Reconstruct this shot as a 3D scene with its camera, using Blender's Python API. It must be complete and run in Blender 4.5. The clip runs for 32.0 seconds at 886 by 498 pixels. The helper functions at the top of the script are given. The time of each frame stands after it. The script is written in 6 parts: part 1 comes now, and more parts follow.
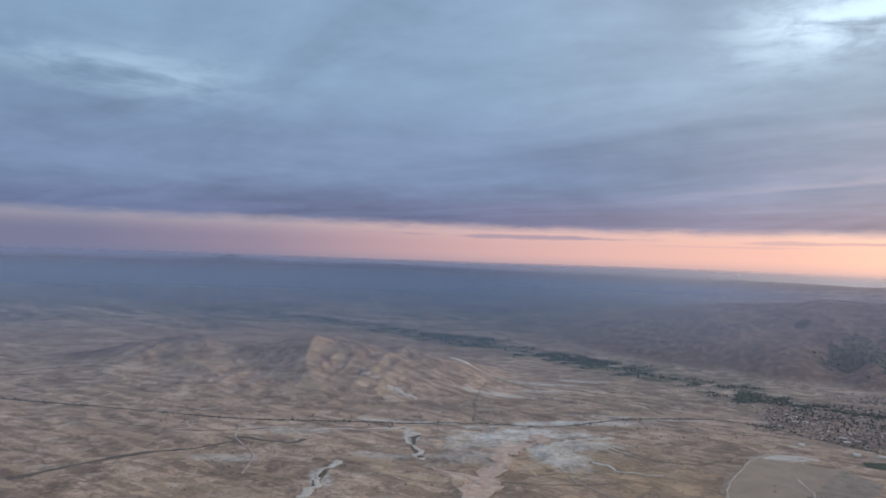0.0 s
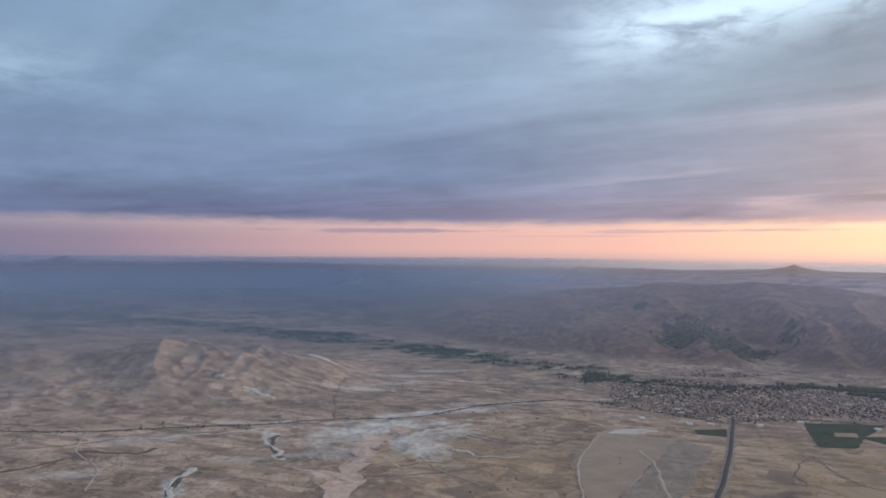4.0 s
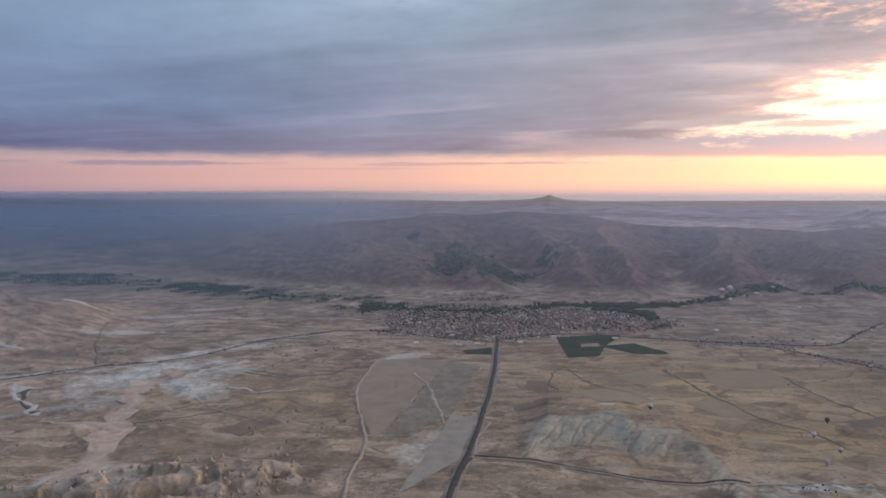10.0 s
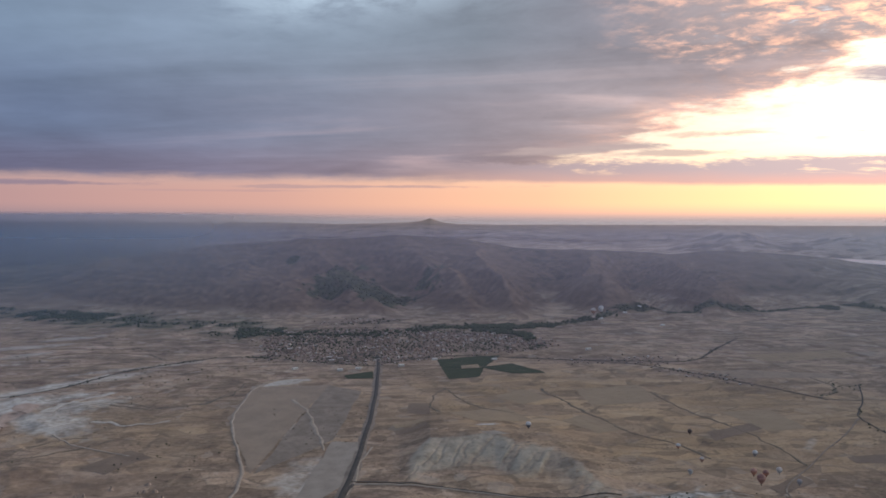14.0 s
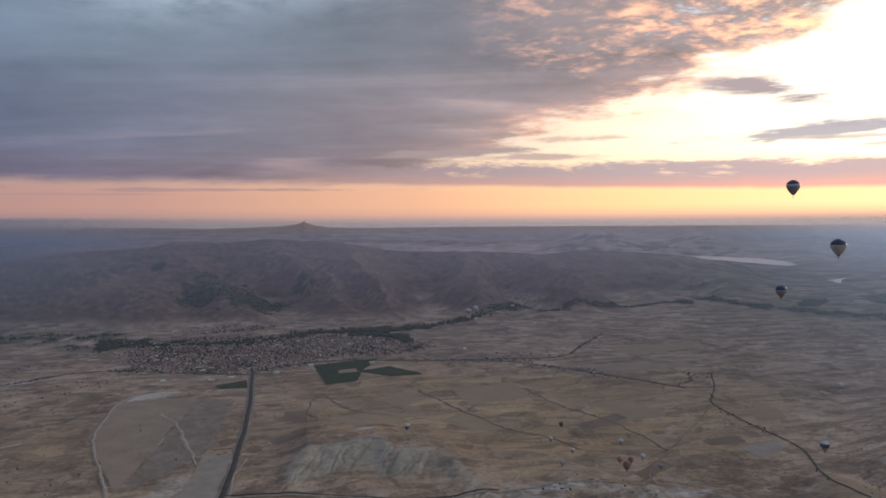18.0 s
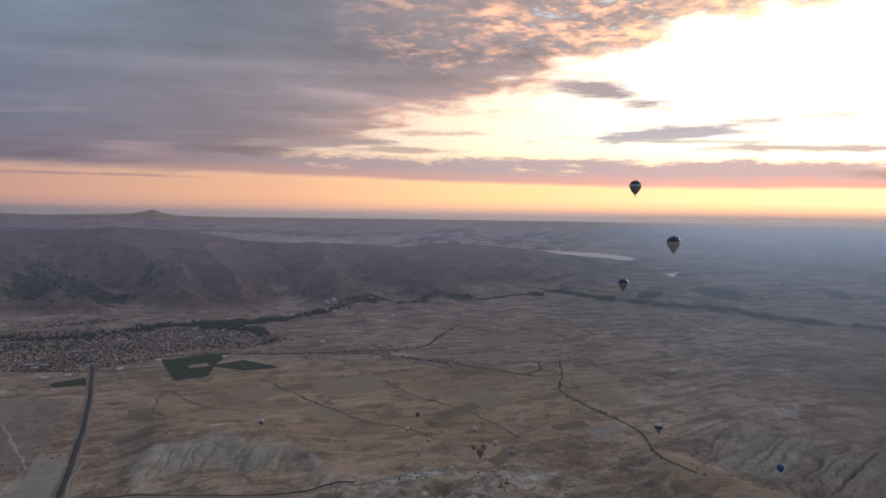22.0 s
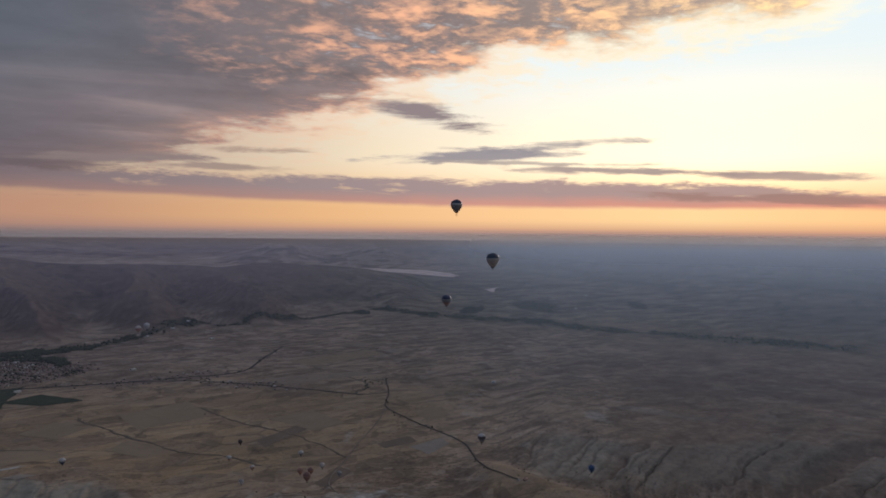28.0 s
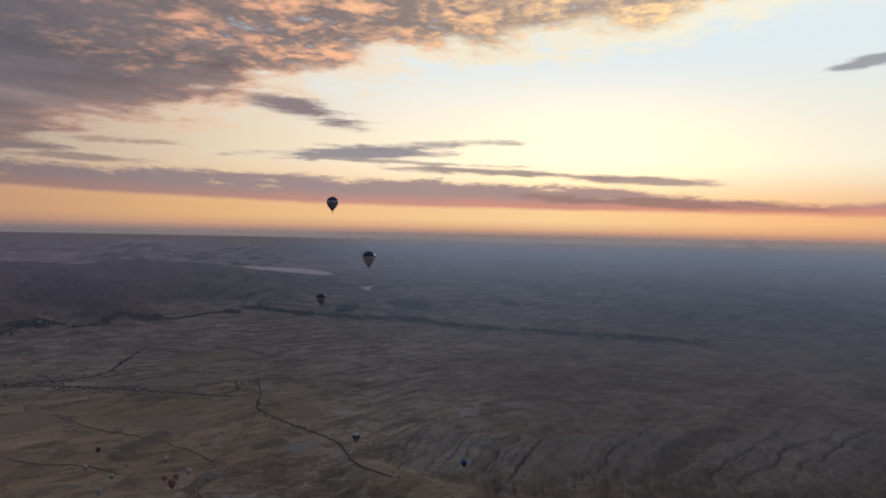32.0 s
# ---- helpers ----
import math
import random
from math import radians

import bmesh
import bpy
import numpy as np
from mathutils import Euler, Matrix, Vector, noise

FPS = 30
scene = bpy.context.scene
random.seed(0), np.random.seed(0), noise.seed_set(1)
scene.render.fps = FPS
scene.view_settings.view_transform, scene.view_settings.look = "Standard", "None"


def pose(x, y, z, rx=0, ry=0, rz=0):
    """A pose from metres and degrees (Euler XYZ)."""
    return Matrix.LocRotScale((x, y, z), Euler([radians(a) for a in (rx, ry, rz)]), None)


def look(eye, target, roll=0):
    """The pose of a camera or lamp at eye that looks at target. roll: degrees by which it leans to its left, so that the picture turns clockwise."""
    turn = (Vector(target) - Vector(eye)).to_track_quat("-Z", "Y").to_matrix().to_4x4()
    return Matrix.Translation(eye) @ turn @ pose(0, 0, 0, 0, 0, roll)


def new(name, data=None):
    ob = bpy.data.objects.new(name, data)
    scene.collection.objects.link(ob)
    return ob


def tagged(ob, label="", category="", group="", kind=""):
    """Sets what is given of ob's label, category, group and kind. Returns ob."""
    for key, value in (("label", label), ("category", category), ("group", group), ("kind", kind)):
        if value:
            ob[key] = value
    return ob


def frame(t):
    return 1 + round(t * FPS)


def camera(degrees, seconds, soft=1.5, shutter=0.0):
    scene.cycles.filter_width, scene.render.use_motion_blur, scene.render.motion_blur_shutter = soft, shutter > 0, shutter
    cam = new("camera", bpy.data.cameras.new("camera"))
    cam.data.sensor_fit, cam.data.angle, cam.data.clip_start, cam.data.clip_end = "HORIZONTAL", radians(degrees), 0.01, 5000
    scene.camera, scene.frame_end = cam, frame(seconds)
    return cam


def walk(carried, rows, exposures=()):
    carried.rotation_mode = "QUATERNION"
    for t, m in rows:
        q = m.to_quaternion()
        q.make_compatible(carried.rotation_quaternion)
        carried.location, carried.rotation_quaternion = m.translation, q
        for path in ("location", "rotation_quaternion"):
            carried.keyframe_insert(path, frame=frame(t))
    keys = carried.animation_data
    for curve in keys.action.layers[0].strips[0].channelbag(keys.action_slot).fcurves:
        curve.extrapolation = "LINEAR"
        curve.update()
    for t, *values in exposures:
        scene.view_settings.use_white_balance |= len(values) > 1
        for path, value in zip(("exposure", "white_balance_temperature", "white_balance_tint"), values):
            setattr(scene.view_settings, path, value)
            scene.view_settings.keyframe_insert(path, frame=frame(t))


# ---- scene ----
# The camera hangs under a balloon 600 m over a dry plain at dawn. The land is laid out as a true flat plan in metres;
# land_point() then draws the far country in towards the eye, so that the horizon lies within 4.9 km.
EYE = (0.0, 0.0, 600.0)
REACH = 4900.0
U = 1.5                       # metres per unit of the plan below
cam = camera(61.7, 32.0, soft=1.7)
PATH = [
    (0, pose(0, -0.250, 600, 91.282, -1.947, -0.044)),
    (0.5, pose(0, -0.246, 600, 92.036, -0.800, 0.569)),
    (1, pose(0, -0.242, 600, 91.119, -0.491, -0.773)),
    (1.5, pose(0, -0.238, 600, 90.671, 0.000, -2.335)),
    (2, pose(0, -0.234, 600, 90.319, 0.589, -4.403)),
    (2.5, pose(0, -0.230, 600, 90.218, 0.568, -6.045)),
    (3, pose(0, -0.226, 600, 90.382, 0.219, -7.879)),
    (3.5, pose(0, -0.222, 600, 90.586, 0.049, -9.304)),
    (4, pose(0, -0.217, 600, 91.005, -0.263, -11.066)),
    (4.5, pose(0, -0.213, 600, 91.524, -0.142, -12.890)),
    (6.5, pose(0, -0.197, 600, 92.668, 0.299, -17.653)),
    (7, pose(0, -0.193, 600, 92.781, 0.387, -18.850)),
    (7.5, pose(0, -0.189, 600, 92.713, 0.501, -20.037)),
    (8, pose(0, -0.185, 600, 91.865, 0.526, -21.834)),
    (8.5, pose(0, -0.181, 600, 88.829, 0.799, -23.810)),
    (9, pose(0, -0.177, 600, 87.029, 0.861, -25.737)),
    (9.5, pose(0, -0.173, 600, 86.114, 0.546, -27.149)),
    (10, pose(0, -0.169, 600, 85.804, 0.339, -28.246)),
    (10.5, pose(0, -0.165, 600, 85.861, 0.293, -29.190)),
    (11, pose(0, -0.161, 600, 86.115, 0.158, -30.371)),
    (11.5, pose(0, -0.157, 600, 86.500, -0.306, -31.635)),
    (12, pose(0, -0.152, 600, 86.864, -0.514, -33.024)),
    (12.5, pose(0, -0.148, 600, 87.154, -0.821, -34.028)),
    (13, pose(0, -0.144, 600, 87.456, -0.845, -34.942)),
    (13.5, pose(0, -0.140, 600, 87.609, -0.532, -36.048)),
    (14, pose(0, -0.136, 600, 87.562, 0.021, -37.421)),
    (14.5, pose(0, -0.132, 600, 87.525, 0.156, -38.751)),
    (16.5, pose(0, -0.113, 600, 88.258, 0.373, -43.006)),
    (17, pose(0, -0.107, 600, 88.198, 0.465, -44.305)),
    (17.5, pose(0, -0.100, 600, 88.025, 0.399, -45.542)),
    (18, pose(0, -0.093, 600, 87.743, 0.524, -47.020)),
    (18.5, pose(0, -0.087, 600, 87.337, 1.141, -48.232)),
    (19, pose(0, -0.080, 600, 87.226, 1.653, -49.850)),
    (19.5, pose(0, -0.040, 600, 87.762, 0.737, -56.660)),
    (20, pose(0, 0.000, 600, 88.135, -0.518, -61.233)),
    (20.5, pose(0, 0.054, 600, 87.849, -1.237, -62.569)),
    (21, pose(0, 0.130, 600, 85.064, -1.328, -58.558)),
    (21.5, pose(0, 0.200, 600, 84.276, -1.120, -57.850)),
    (22, pose(0, 0.270, 600, 87.159, -0.753, -57.793)),
    (22.5, pose(0, 0.320, 600, 89.251, -0.447, -57.641)),
    (23, pose(0, 0.370, 600, 90.314, -0.289, -58.129)),
    (23.5, pose(0, 0.425, 600, 90.584, -0.294, -58.884)),
    (24, pose(0, 0.480, 600, 90.481, -0.131, -60.543)),
    (24.5, pose(0, 0.547, 600, 89.832, 0.251, -62.122)),
    (25, pose(0, 0.615, 600, 88.733, 0.136, -63.557)),
    (25.5, pose(0, 0.682, 600, 88.256, 0.184, -64.596)),
    (26, pose(0, 0.750, 600, 88.257, 0.036, -66.042)),
    (26.5, pose(0, 0.810, 600, 88.437, -0.138, -67.321)),
    (28.5, pose(0, 1.050, 600, 88.732, -0.668, -72.535)),
    (29, pose(0, 1.114, 600, 88.736, -0.848, -73.639)),
    (29.5, pose(0, 1.179, 600, 88.732, -1.000, -74.616)),
    (30, pose(0, 1.243, 600, 88.707, -1.043, -75.690)),
    (30.5, pose(0, 1.307, 600, 88.657, -1.201, -76.712)),
    (31, pose(0, 1.371, 600, 88.669, -1.024, -78.066)),
    (31.5, pose(0, 1.436, 600, 88.706, -1.100, -79.461)),
    (32, pose(0, 1.500, 600, 88.729, -1.223, -80.830)),
]
walk(cam, PATH, exposures=[(0, 0.3, 6500, 6.5), (4, 0.26, 6500, 7.6), (7, 0.05, 6500, 8.4), (8, -0.05, 6500, 8.7), (9, 0.03, 6500, 9), (10, 0.12, 6500, 9.2), (12, 0.1, 6500, 9.5), (13, -0.1, 6500, 9.7), (14, -0.18, 6500, 9.8), (17, -0.45, 6500, 10.3), (18, -0.48, 6500, 10.5), (19, -0.56, 6500, 10.6), (20, -0.72, 6500, 10.8), (21, -0.85, 6500, 10.9), (21.5, -0.74, 6500, 11), (22, -0.54, 6500, 11.1), (22.5, -0.8, 6500, 11.1), (23, -1.02, 6500, 11.2), (26, -1.17, 6500, 11.6), (30, -1.33, 6500, 12.2), (32, -1.38, 6500, 12.5)])


# ---- node helpers ----
class Val:
    """A node socket that can be written in sums."""
    def __init__(self, nt, sock):
        self.nt, self.sock = nt, sock

    def op(self, kind, *others):
        n = self.nt.nodes.new("ShaderNodeMath")
        n.operation = kind
        for i, v in enumerate((self, *others)):
            if isinstance(v, Val):
                self.nt.links.new(v.sock, n.inputs[i])
            else:
                n.inputs[i].default_value = v
        return Val(self.nt, n.outputs[0])

    def __add__(self, o): return self.op("ADD", o)
    def __sub__(self, o): return self.op("SUBTRACT", o)
    def __mul__(self, o): return self.op("MULTIPLY", o)
    def __truediv__(self, o): return self.op("DIVIDE", o)
    def rsub(self, o): return (self * -1.0) + o

    def smooth(self, lo, hi, a=0.0, b=1.0):
        n = self.nt.nodes.new("ShaderNodeMapRange")
        n.interpolation_type = "SMOOTHSTEP"
        self.nt.links.new(self.sock, n.inputs[0])
        for i, v in enumerate((lo, hi, a, b)):
            if isinstance(v, Val):
                self.nt.links.new(v.sock, n.inputs[i + 1])
            else:
                n.inputs[i + 1].default_value = v
        return Val(self.nt, n.outputs[0])

    def ramp(self, stops, kind="LINEAR"):
        n = self.nt.nodes.new("ShaderNodeValToRGB")
        n.color_ramp.interpolation = kind
        self.nt.links.new(self.sock, n.inputs[0])
        el = n.color_ramp.elements
        while len(el) < len(stops):
            el.new(0.5)
        for e, (p, c) in zip(el, stops):
            e.position = p
            e.color = (*c, 1) if len(c) == 3 else (c[0], c[0], c[0], 1)
        return Val(self.nt, n.outputs[0])


def mix(f, a, b, kind="MIX"):
    """Colour a where f is 0, b where it is 1."""
    nt = f.nt if isinstance(f, Val) else a.nt
    n = nt.nodes.new("ShaderNodeMix")
    n.data_type, n.blend_type = "RGBA", kind
    for i, v in ((0, f), (6, a), (7, b)):
        if isinstance(v, Val):
            nt.links.new(v.sock, n.inputs[i])
        else:
            n.inputs[i].default_value = v if i == 0 else (*v, 1)
    return Val(nt, n.outputs[2])


def joinxyz(x, y, z=0.0):
    nt = x.nt
    n = nt.nodes.new("ShaderNodeCombineXYZ")
    for i, v in enumerate((x, y, z)):
        if isinstance(v, Val):
            nt.links.new(v.sock, n.inputs[i])
        else:
            n.inputs[i].default_value = v
    return Val(nt, n.outputs[0])


def splitxyz(v):
    n = v.nt.nodes.new("ShaderNodeSeparateXYZ")
    v.nt.links.new(v.sock, n.inputs[0])
    return [Val(v.nt, n.outputs[i]) for i in range(3)]


def grain(v, scale, detail=4.0, rough=0.55, distort=0.0):
    n = v.nt.nodes.new("ShaderNodeTexNoise")
    v.nt.links.new(v.sock, n.inputs["Vector"])
    n.inputs["Scale"].default_value, n.inputs["Detail"].default_value = scale, detail
    n.inputs["Roughness"].default_value, n.inputs["Distortion"].default_value = rough, distort
    return Val(v.nt, n.outputs[0])


def cells(v, scale, kind="F1", out="Color"):
    n = v.nt.nodes.new("ShaderNodeTexVoronoi")
    n.feature = kind
    v.nt.links.new(v.sock, n.inputs["Vector"])
    n.inputs["Scale"].default_value = scale
    return Val(v.nt, n.outputs[out])


def attribute(nt, name, out="Fac"):
    n = nt.nodes.new("ShaderNodeAttribute")
    n.attribute_name = name
    return Val(nt, n.outputs[out])


# ---- world: a cloud deck over a clear strip at dawn ----
world = bpy.data.worlds.new("dawn_sky")
scene.world = world
world.use_nodes = True
wt = world.node_tree
wt.nodes.clear()
tc = wt.nodes.new("ShaderNodeTexCoord")
dx, dy, dz = splitxyz(Val(wt, tc.outputs["Generated"]))
el = dz.op("ARCSINE") * 57.2958
az = dx.op("ARCTAN2", dy) * 57.2958
w = (az + 60.0) / 200.0


def A(degrees):
    return (degrees + 60.0) / 200.0


up = dz.op("MAXIMUM", 0.0) + 0.07
flat = joinxyz(dx / up, dy / up, 0.0)
n1 = grain(flat, 0.55, 8, 0.58, 0.4)
n2 = grain(flat, 2.2, 7, 0.6, 0.3)
n3 = grain(flat, 6.5, 5, 0.6, 0.2)
streak = grain(joinxyz(az * 0.05, el * 0.15, 0.0), 1.0, 8, 0.58, 0.25)
wispy = grain(joinxyz(az * 0.13, el * 1.1, 5.0), 1.0, 8, 0.65, 0.5)
fine = grain(joinxyz(az * 0.26, el * 0.80, 3.0), 1.0, 8, 0.62, 0.45)
lump = grain(joinxyz(az * 0.17, el * 0.50, 7.0), 1.0, 6, 0.6, 0.35)
# cloud streets lying towards the south-east
fu, fv = dx / up, dy / up
street = grain(joinxyz((fu * 0.74 - fv * 0.67) * 0.42, (fu * 0.67 + fv * 0.74) * 1.05, 2.0), 1.0, 6, 0.52, 0.9)

nishita = wt.nodes.new("ShaderNodeTexSky")
nishita.sky_type, nishita.sun_disc = "NISHITA", False
nishita.sun_elevation, nishita.sun_rotation = radians(8.0), radians(92.0)
sky = Val(wt, nishita.outputs[0])

band = w.ramp([(A(-60), (.14, .15, .24)), (A(-26), (.165, .165, .26)), (A(-14), (.26, .205, .28)), (A(5), (.57, .35, .35)), (A(25), (.82, .47, .39)),
               (A(45), (1.3, .72, .45)), (A(62), (1.95, 1.14, .55)), (A(75), (2.3, 1.42, .70)), (A(90), (2.5, 1.68, .82)), (A(105), (2.5, 1.42, .64)), (A(140), (1.3, .7, .4))])
high = w.ramp([(A(20), (.6, .5, .5)), (A(42), (.95, .80, .66)), (A(55), (1.35, 1.1, .85)), (A(66), (1.85, 1.55, 1.15)), (A(78), (2.1, 1.9, 1.52)), (A(95), (2.05, 1.9, 1.52)), (A(115), (1.9, 1.9, 1.6))])
blue = mix(0.03, high, sky, "ADD")
clear = mix(el.smooth(1.5, 6.0), band, blue)
clear = mix(el.smooth(6.5, 14.5), clear, (1.95, 2.2, 2.25))
clear = mix(el.smooth(0.45, -0.45), mix(el.smooth(1.2, -0.3), clear, w.ramp([(A(-20), (.16, .17, .27)), (A(20), (.40, .31, .35)), (A(60), (1.15, .66, .52)), (A(100), (1.45, .68, .46))])), w.ramp([(A(-20), (.14, .16, .25)), (A(20), (.30, .29, .35)), (A(60), (.56, .49, .51)), (A(100), (.68, .58, .59))]))

# the deck's lower edge climbs to the south-east
edge = w.ramp([(A(-60), (2.6 / 25,)), (A(-10), (3.0 / 25,)), (A(38), (2.8 / 25,)), (A(44), (3.2 / 25,)), (A(50), (4.8 / 25,)), (A(55), (6.6 / 25,)), (A(64), (8.9 / 25,)), (A(69), (11.3 / 25,)),
               (A(76), (13.1 / 25,)), (A(92), (14.8 / 25,)), (A(110), (18.0 / 25,)), (A(130), (22 / 25,))]) * 25.0
east = az.smooth(34.0, 62.0)
puffs = grain(flat, 4.6, 6, 0.6, 0.25)
puffs2 = grain(flat, 11.0, 5, 0.6, 0.2)
mack = puffs * 0.55 + puffs2 * 0.45
above = el - edge + (n2 - 0.5) * (east * 6.0 + 0.5) + (fine - 0.5) * (east * 3.0 + 0.6) + (mack - 0.5) * (east * 4.5)
deck = above.smooth(-0.35, east * 0.9 + 0.6)
low = w.ramp([(A(-26), (.118, .146, .258)), (A(0), (.142, .152, .262)), (A(20), (.25, .225, .315)), (A(40), (.41, .315, .35)), (A(52), (.70, .50, .46)), (A(64), (.92, .61, .53)), (A(85), (.95, .70, .56))])
mid = w.ramp([(A(-26), (.170, .232, .375)), (A(10), (.180, .232, .365)), (A(28), (.275, .295, .395)), (A(42), (.40, .35, .395)), (A(50), (.48, .40, .42)), (A(60), (.49, .40, .42)), (A(85), (.58, .47, .47))])
top = w.ramp([(A(-26), (.19, .28, .42)), (A(2), (.22, .31, .45)), (A(16), (.29, .375, .51)), (A(30), (.30, .37, .475)), (A(40), (.27, .31, .38)), (A(50), (.32, .315, .37)), (A(60), (.42, .37, .40)), (A(72), (.48, .41, .42)), (A(88), (.80, .64, .58))])
grey = mix(above.smooth(0.3, 4.0), low, mid)
grey = mix(el.smooth(7.0, 14.0), grey, top)
shade = (n1 - 0.5) * 0.35 + (n2 - 0.5) * 0.15 + (streak - 0.5) * 0.55 + (street - 0.5) * (east * 0.25 + 0.6) + (fine - 0.5) * (east * 0.5 + 0.15) + 1.0
grey = mix(street.smooth(0.50, 0.70) * az.smooth(8.0, 40.0) * el.smooth(13.0, 6.0) * 0.45, grey, w.ramp([(A(10), (.34, .30, .38)), (A(30), (.56, .42, .45)), (A(50), (.95, .66, .60))]))
grey = mix(1.0, grey, joinxyz(shade, shade, shade), "MULTIPLY")
# lit edges of the broken part
lit_from = w.ramp([(A(44), (15.0 / 25,)), (A(50), (12.8 / 25,)), (A(56), (11.4 / 25,)), (A(62), (11.2 / 25,)), (A(68), (11.3 / 25,)), (A(75), (11.6 / 25,)), (A(90), (13.2 / 25,)), (A(110), (16.0 / 25,))]) * 25.0
in_puffs = (el - lit_from + (n2 - 0.5) * 7.0).smooth(-0.8, 1.4) * az.smooth(47.0, 57.0)
grey = mix(in_puffs * 0.35, grey, w.ramp([(A(52), (.60, .48, .48)), (A(70), (.90, .68, .62)), (A(90), (1.3, 1.0, .80))]))
fringe = in_puffs * (mack * 0.75 + fine * 0.25).smooth(0.45, 0.60) * (n2 * 0.75 + n3 * 0.25).smooth(0.36, 0.56) * el.smooth(26.0, 17.0)
edging = above.smooth(-0.3, 0.2) * above.smooth(2.0, 0.5) * az.smooth(44.0, 56.0) * (fine * 0.5 + puffs2 * 0.5).smooth(0.40, 0.58) * 0.8
fringe = fringe.op("MAXIMUM", edging)
grey = mix(fringe * 0.9, grey, w.ramp([(A(46), (1.0, .64, .54)), (A(56), (1.75, .95, .66)), (A(68), (2.6, 1.35, .80)), (A(80), (3.0, 1.70, .90)), (A(92), (3.2, 2.2, 1.10))]))
gaps = in_puffs * mack.smooth(0.47, 0.34) * n3.smooth(0.40, 0.58) * az.smooth(54.0, 64.0)
grey = mix(gaps * 0.75, grey, w.ramp([(A(54), (.75, .78, .90)), (A(70), (1.35, 1.36, 1.42)), (A(90), (1.9, 2.0, 2.0))]))
rift = el - (az * 0.12 + 14.0)
hole = (rift * rift * -0.20).op("EXPONENT") * az.smooth(17.0, 28.0) * az.smooth(56.0, 42.0) * (n2 * 0.40 + street * 0.25 + fine * 0.35).smooth(0.40, 0.57)
grey = mix(hole * 0.85, grey, (.72, .90, 1.08))
west = (az + 23.0) * 0.12
pale = ((west * west + (el - 13.0) * (el - 13.0) * 0.35) * -1.0).op("EXPONENT") * n2.smooth(0.35, 0.65) * 0.38
grey = mix(pale, grey, (.55, .72, .9))
grey = mix(el.smooth(20.0, 42.0), grey, (.47, .53, .66))
thin_edge = (above + (mack - 0.5) * 5.0).smooth(-2.6, 0.0) * az.smooth(46.0, 60.0) * 0.55
clear = mix(thin_edge, clear, w.ramp([(A(48), (1.2, .82, .66)), (A(62), (2.1, 1.45, 1.0)), (A(80), (2.7, 2.05, 1.15)), (A(100), (2.8, 2.4, 1.5))]))
total = mix(deck, clear, grey)


def wisp(total, azc, elc, slope, length, width, colour, power=1.0):
    u = (az - azc) / length
    v = (el - elc - (az - azc) * slope) / width
    d = (u * u + v * v).op("SQRT") + (wispy - 0.5) * 2.8 + (fine - 0.5) * 1.3
    return mix(d.smooth(1.05, 0.30) * power, total, colour)


# the long low bank of cloud, red underneath
foot_el = w.ramp([(A(30), (2.8 / 10,)), (A(43), (2.7 / 10,)), (A(56), (2.35 / 10,)), (A(72), (1.95 / 10,)), (A(100), (1.8 / 10,)), (A(111), (1.6 / 10,))]) * 10.0
head_el = w.ramp([(A(30), (4.3 / 10,)), (A(45), (4.0 / 10,)), (A(60), (4.05 / 10,)), (A(74), (3.95 / 10,)), (A(93), (3.5 / 10,)), (A(100), (2.75 / 10,)), (A(106), (2.3 / 10,)), (A(112), (2.6 / 10,))]) * 10.0
wavy = (lump - 0.5) * 2.0 + (fine - 0.5) * 0.7 + (puffs2 - 0.5) * 0.7
bank = (el - foot_el + (lump - 0.5) * 0.35).smooth(-0.15, 0.3) * (head_el - el + 0.3 + wavy).smooth(0.0, 0.5) * az.smooth(30.0, 42.0)
seam = (wispy * 0.6 + lump * 0.4).smooth(0.56, 0.66) * (el - foot_el).smooth(0.5, 1.1)
bank_colour = mix((el - foot_el + (lump - 0.5) * 0.8).smooth(0.1, 1.2), w.ramp([(A(40), (.66, .43, .40)), (A(60), (1.05, .60, .52)), (A(75), (1.5, .72, .58)), (A(100), (1.8, .72, .52))]), w.ramp([(A(40), (.48, .37, .40)), (A(60), (.74, .58, .60)), (A(75), (.92, .68, .68)), (A(100), (1.05, .70, .64))]))
total = mix(bank * (seam * -0.75 + 0.96), total, bank_colour)
total = wisp(total, 74.0, 5.95, 0.03, 9.0, 0.6, (.74, .68, .74), 0.95)
total = wisp(total, 80.0, 6.6, 0.05, 7.0, 0.45, (.76, .70, .75), 0.9)
total = wisp(total, 79.0, 5.3, -0.02, 10.0, 0.25, (.95, .82, .76), 0.8)
total = wisp(total, 70.0, 9.0, -0.20, 6.0, 0.9, (.70, .57, .58), 1.0)
total = wisp(total, 84.0, 4.75, -0.035, 11.0, 0.36, (.84, .68, .66), 0.9)
total = wisp(total, 95.0, 4.2, -0.05, 8.0, 0.34, (.95, .72, .66), 0.9)
total = wisp(total, 97.0, 2.5, -0.03, 12.0, 0.45, (.85, .50, .42), 0.8)
total = wisp(total, 8.0, 2.4, 0.0, 10.0, 0.2, (.32, .25, .33), 0.8)
total = wisp(total, 31.0, 2.35, 0.0, 13.0, 0.16, (.55, .37, .38), 0.7)
total = wisp(total, 20.0, 2.0, 0.0, 9.0, 0.1, (.60, .38, .38), 0.5)
total = wisp(total, 49.0, 5.2, 0.04, 7.0, 0.45, (.60, .47, .46), 0.9)
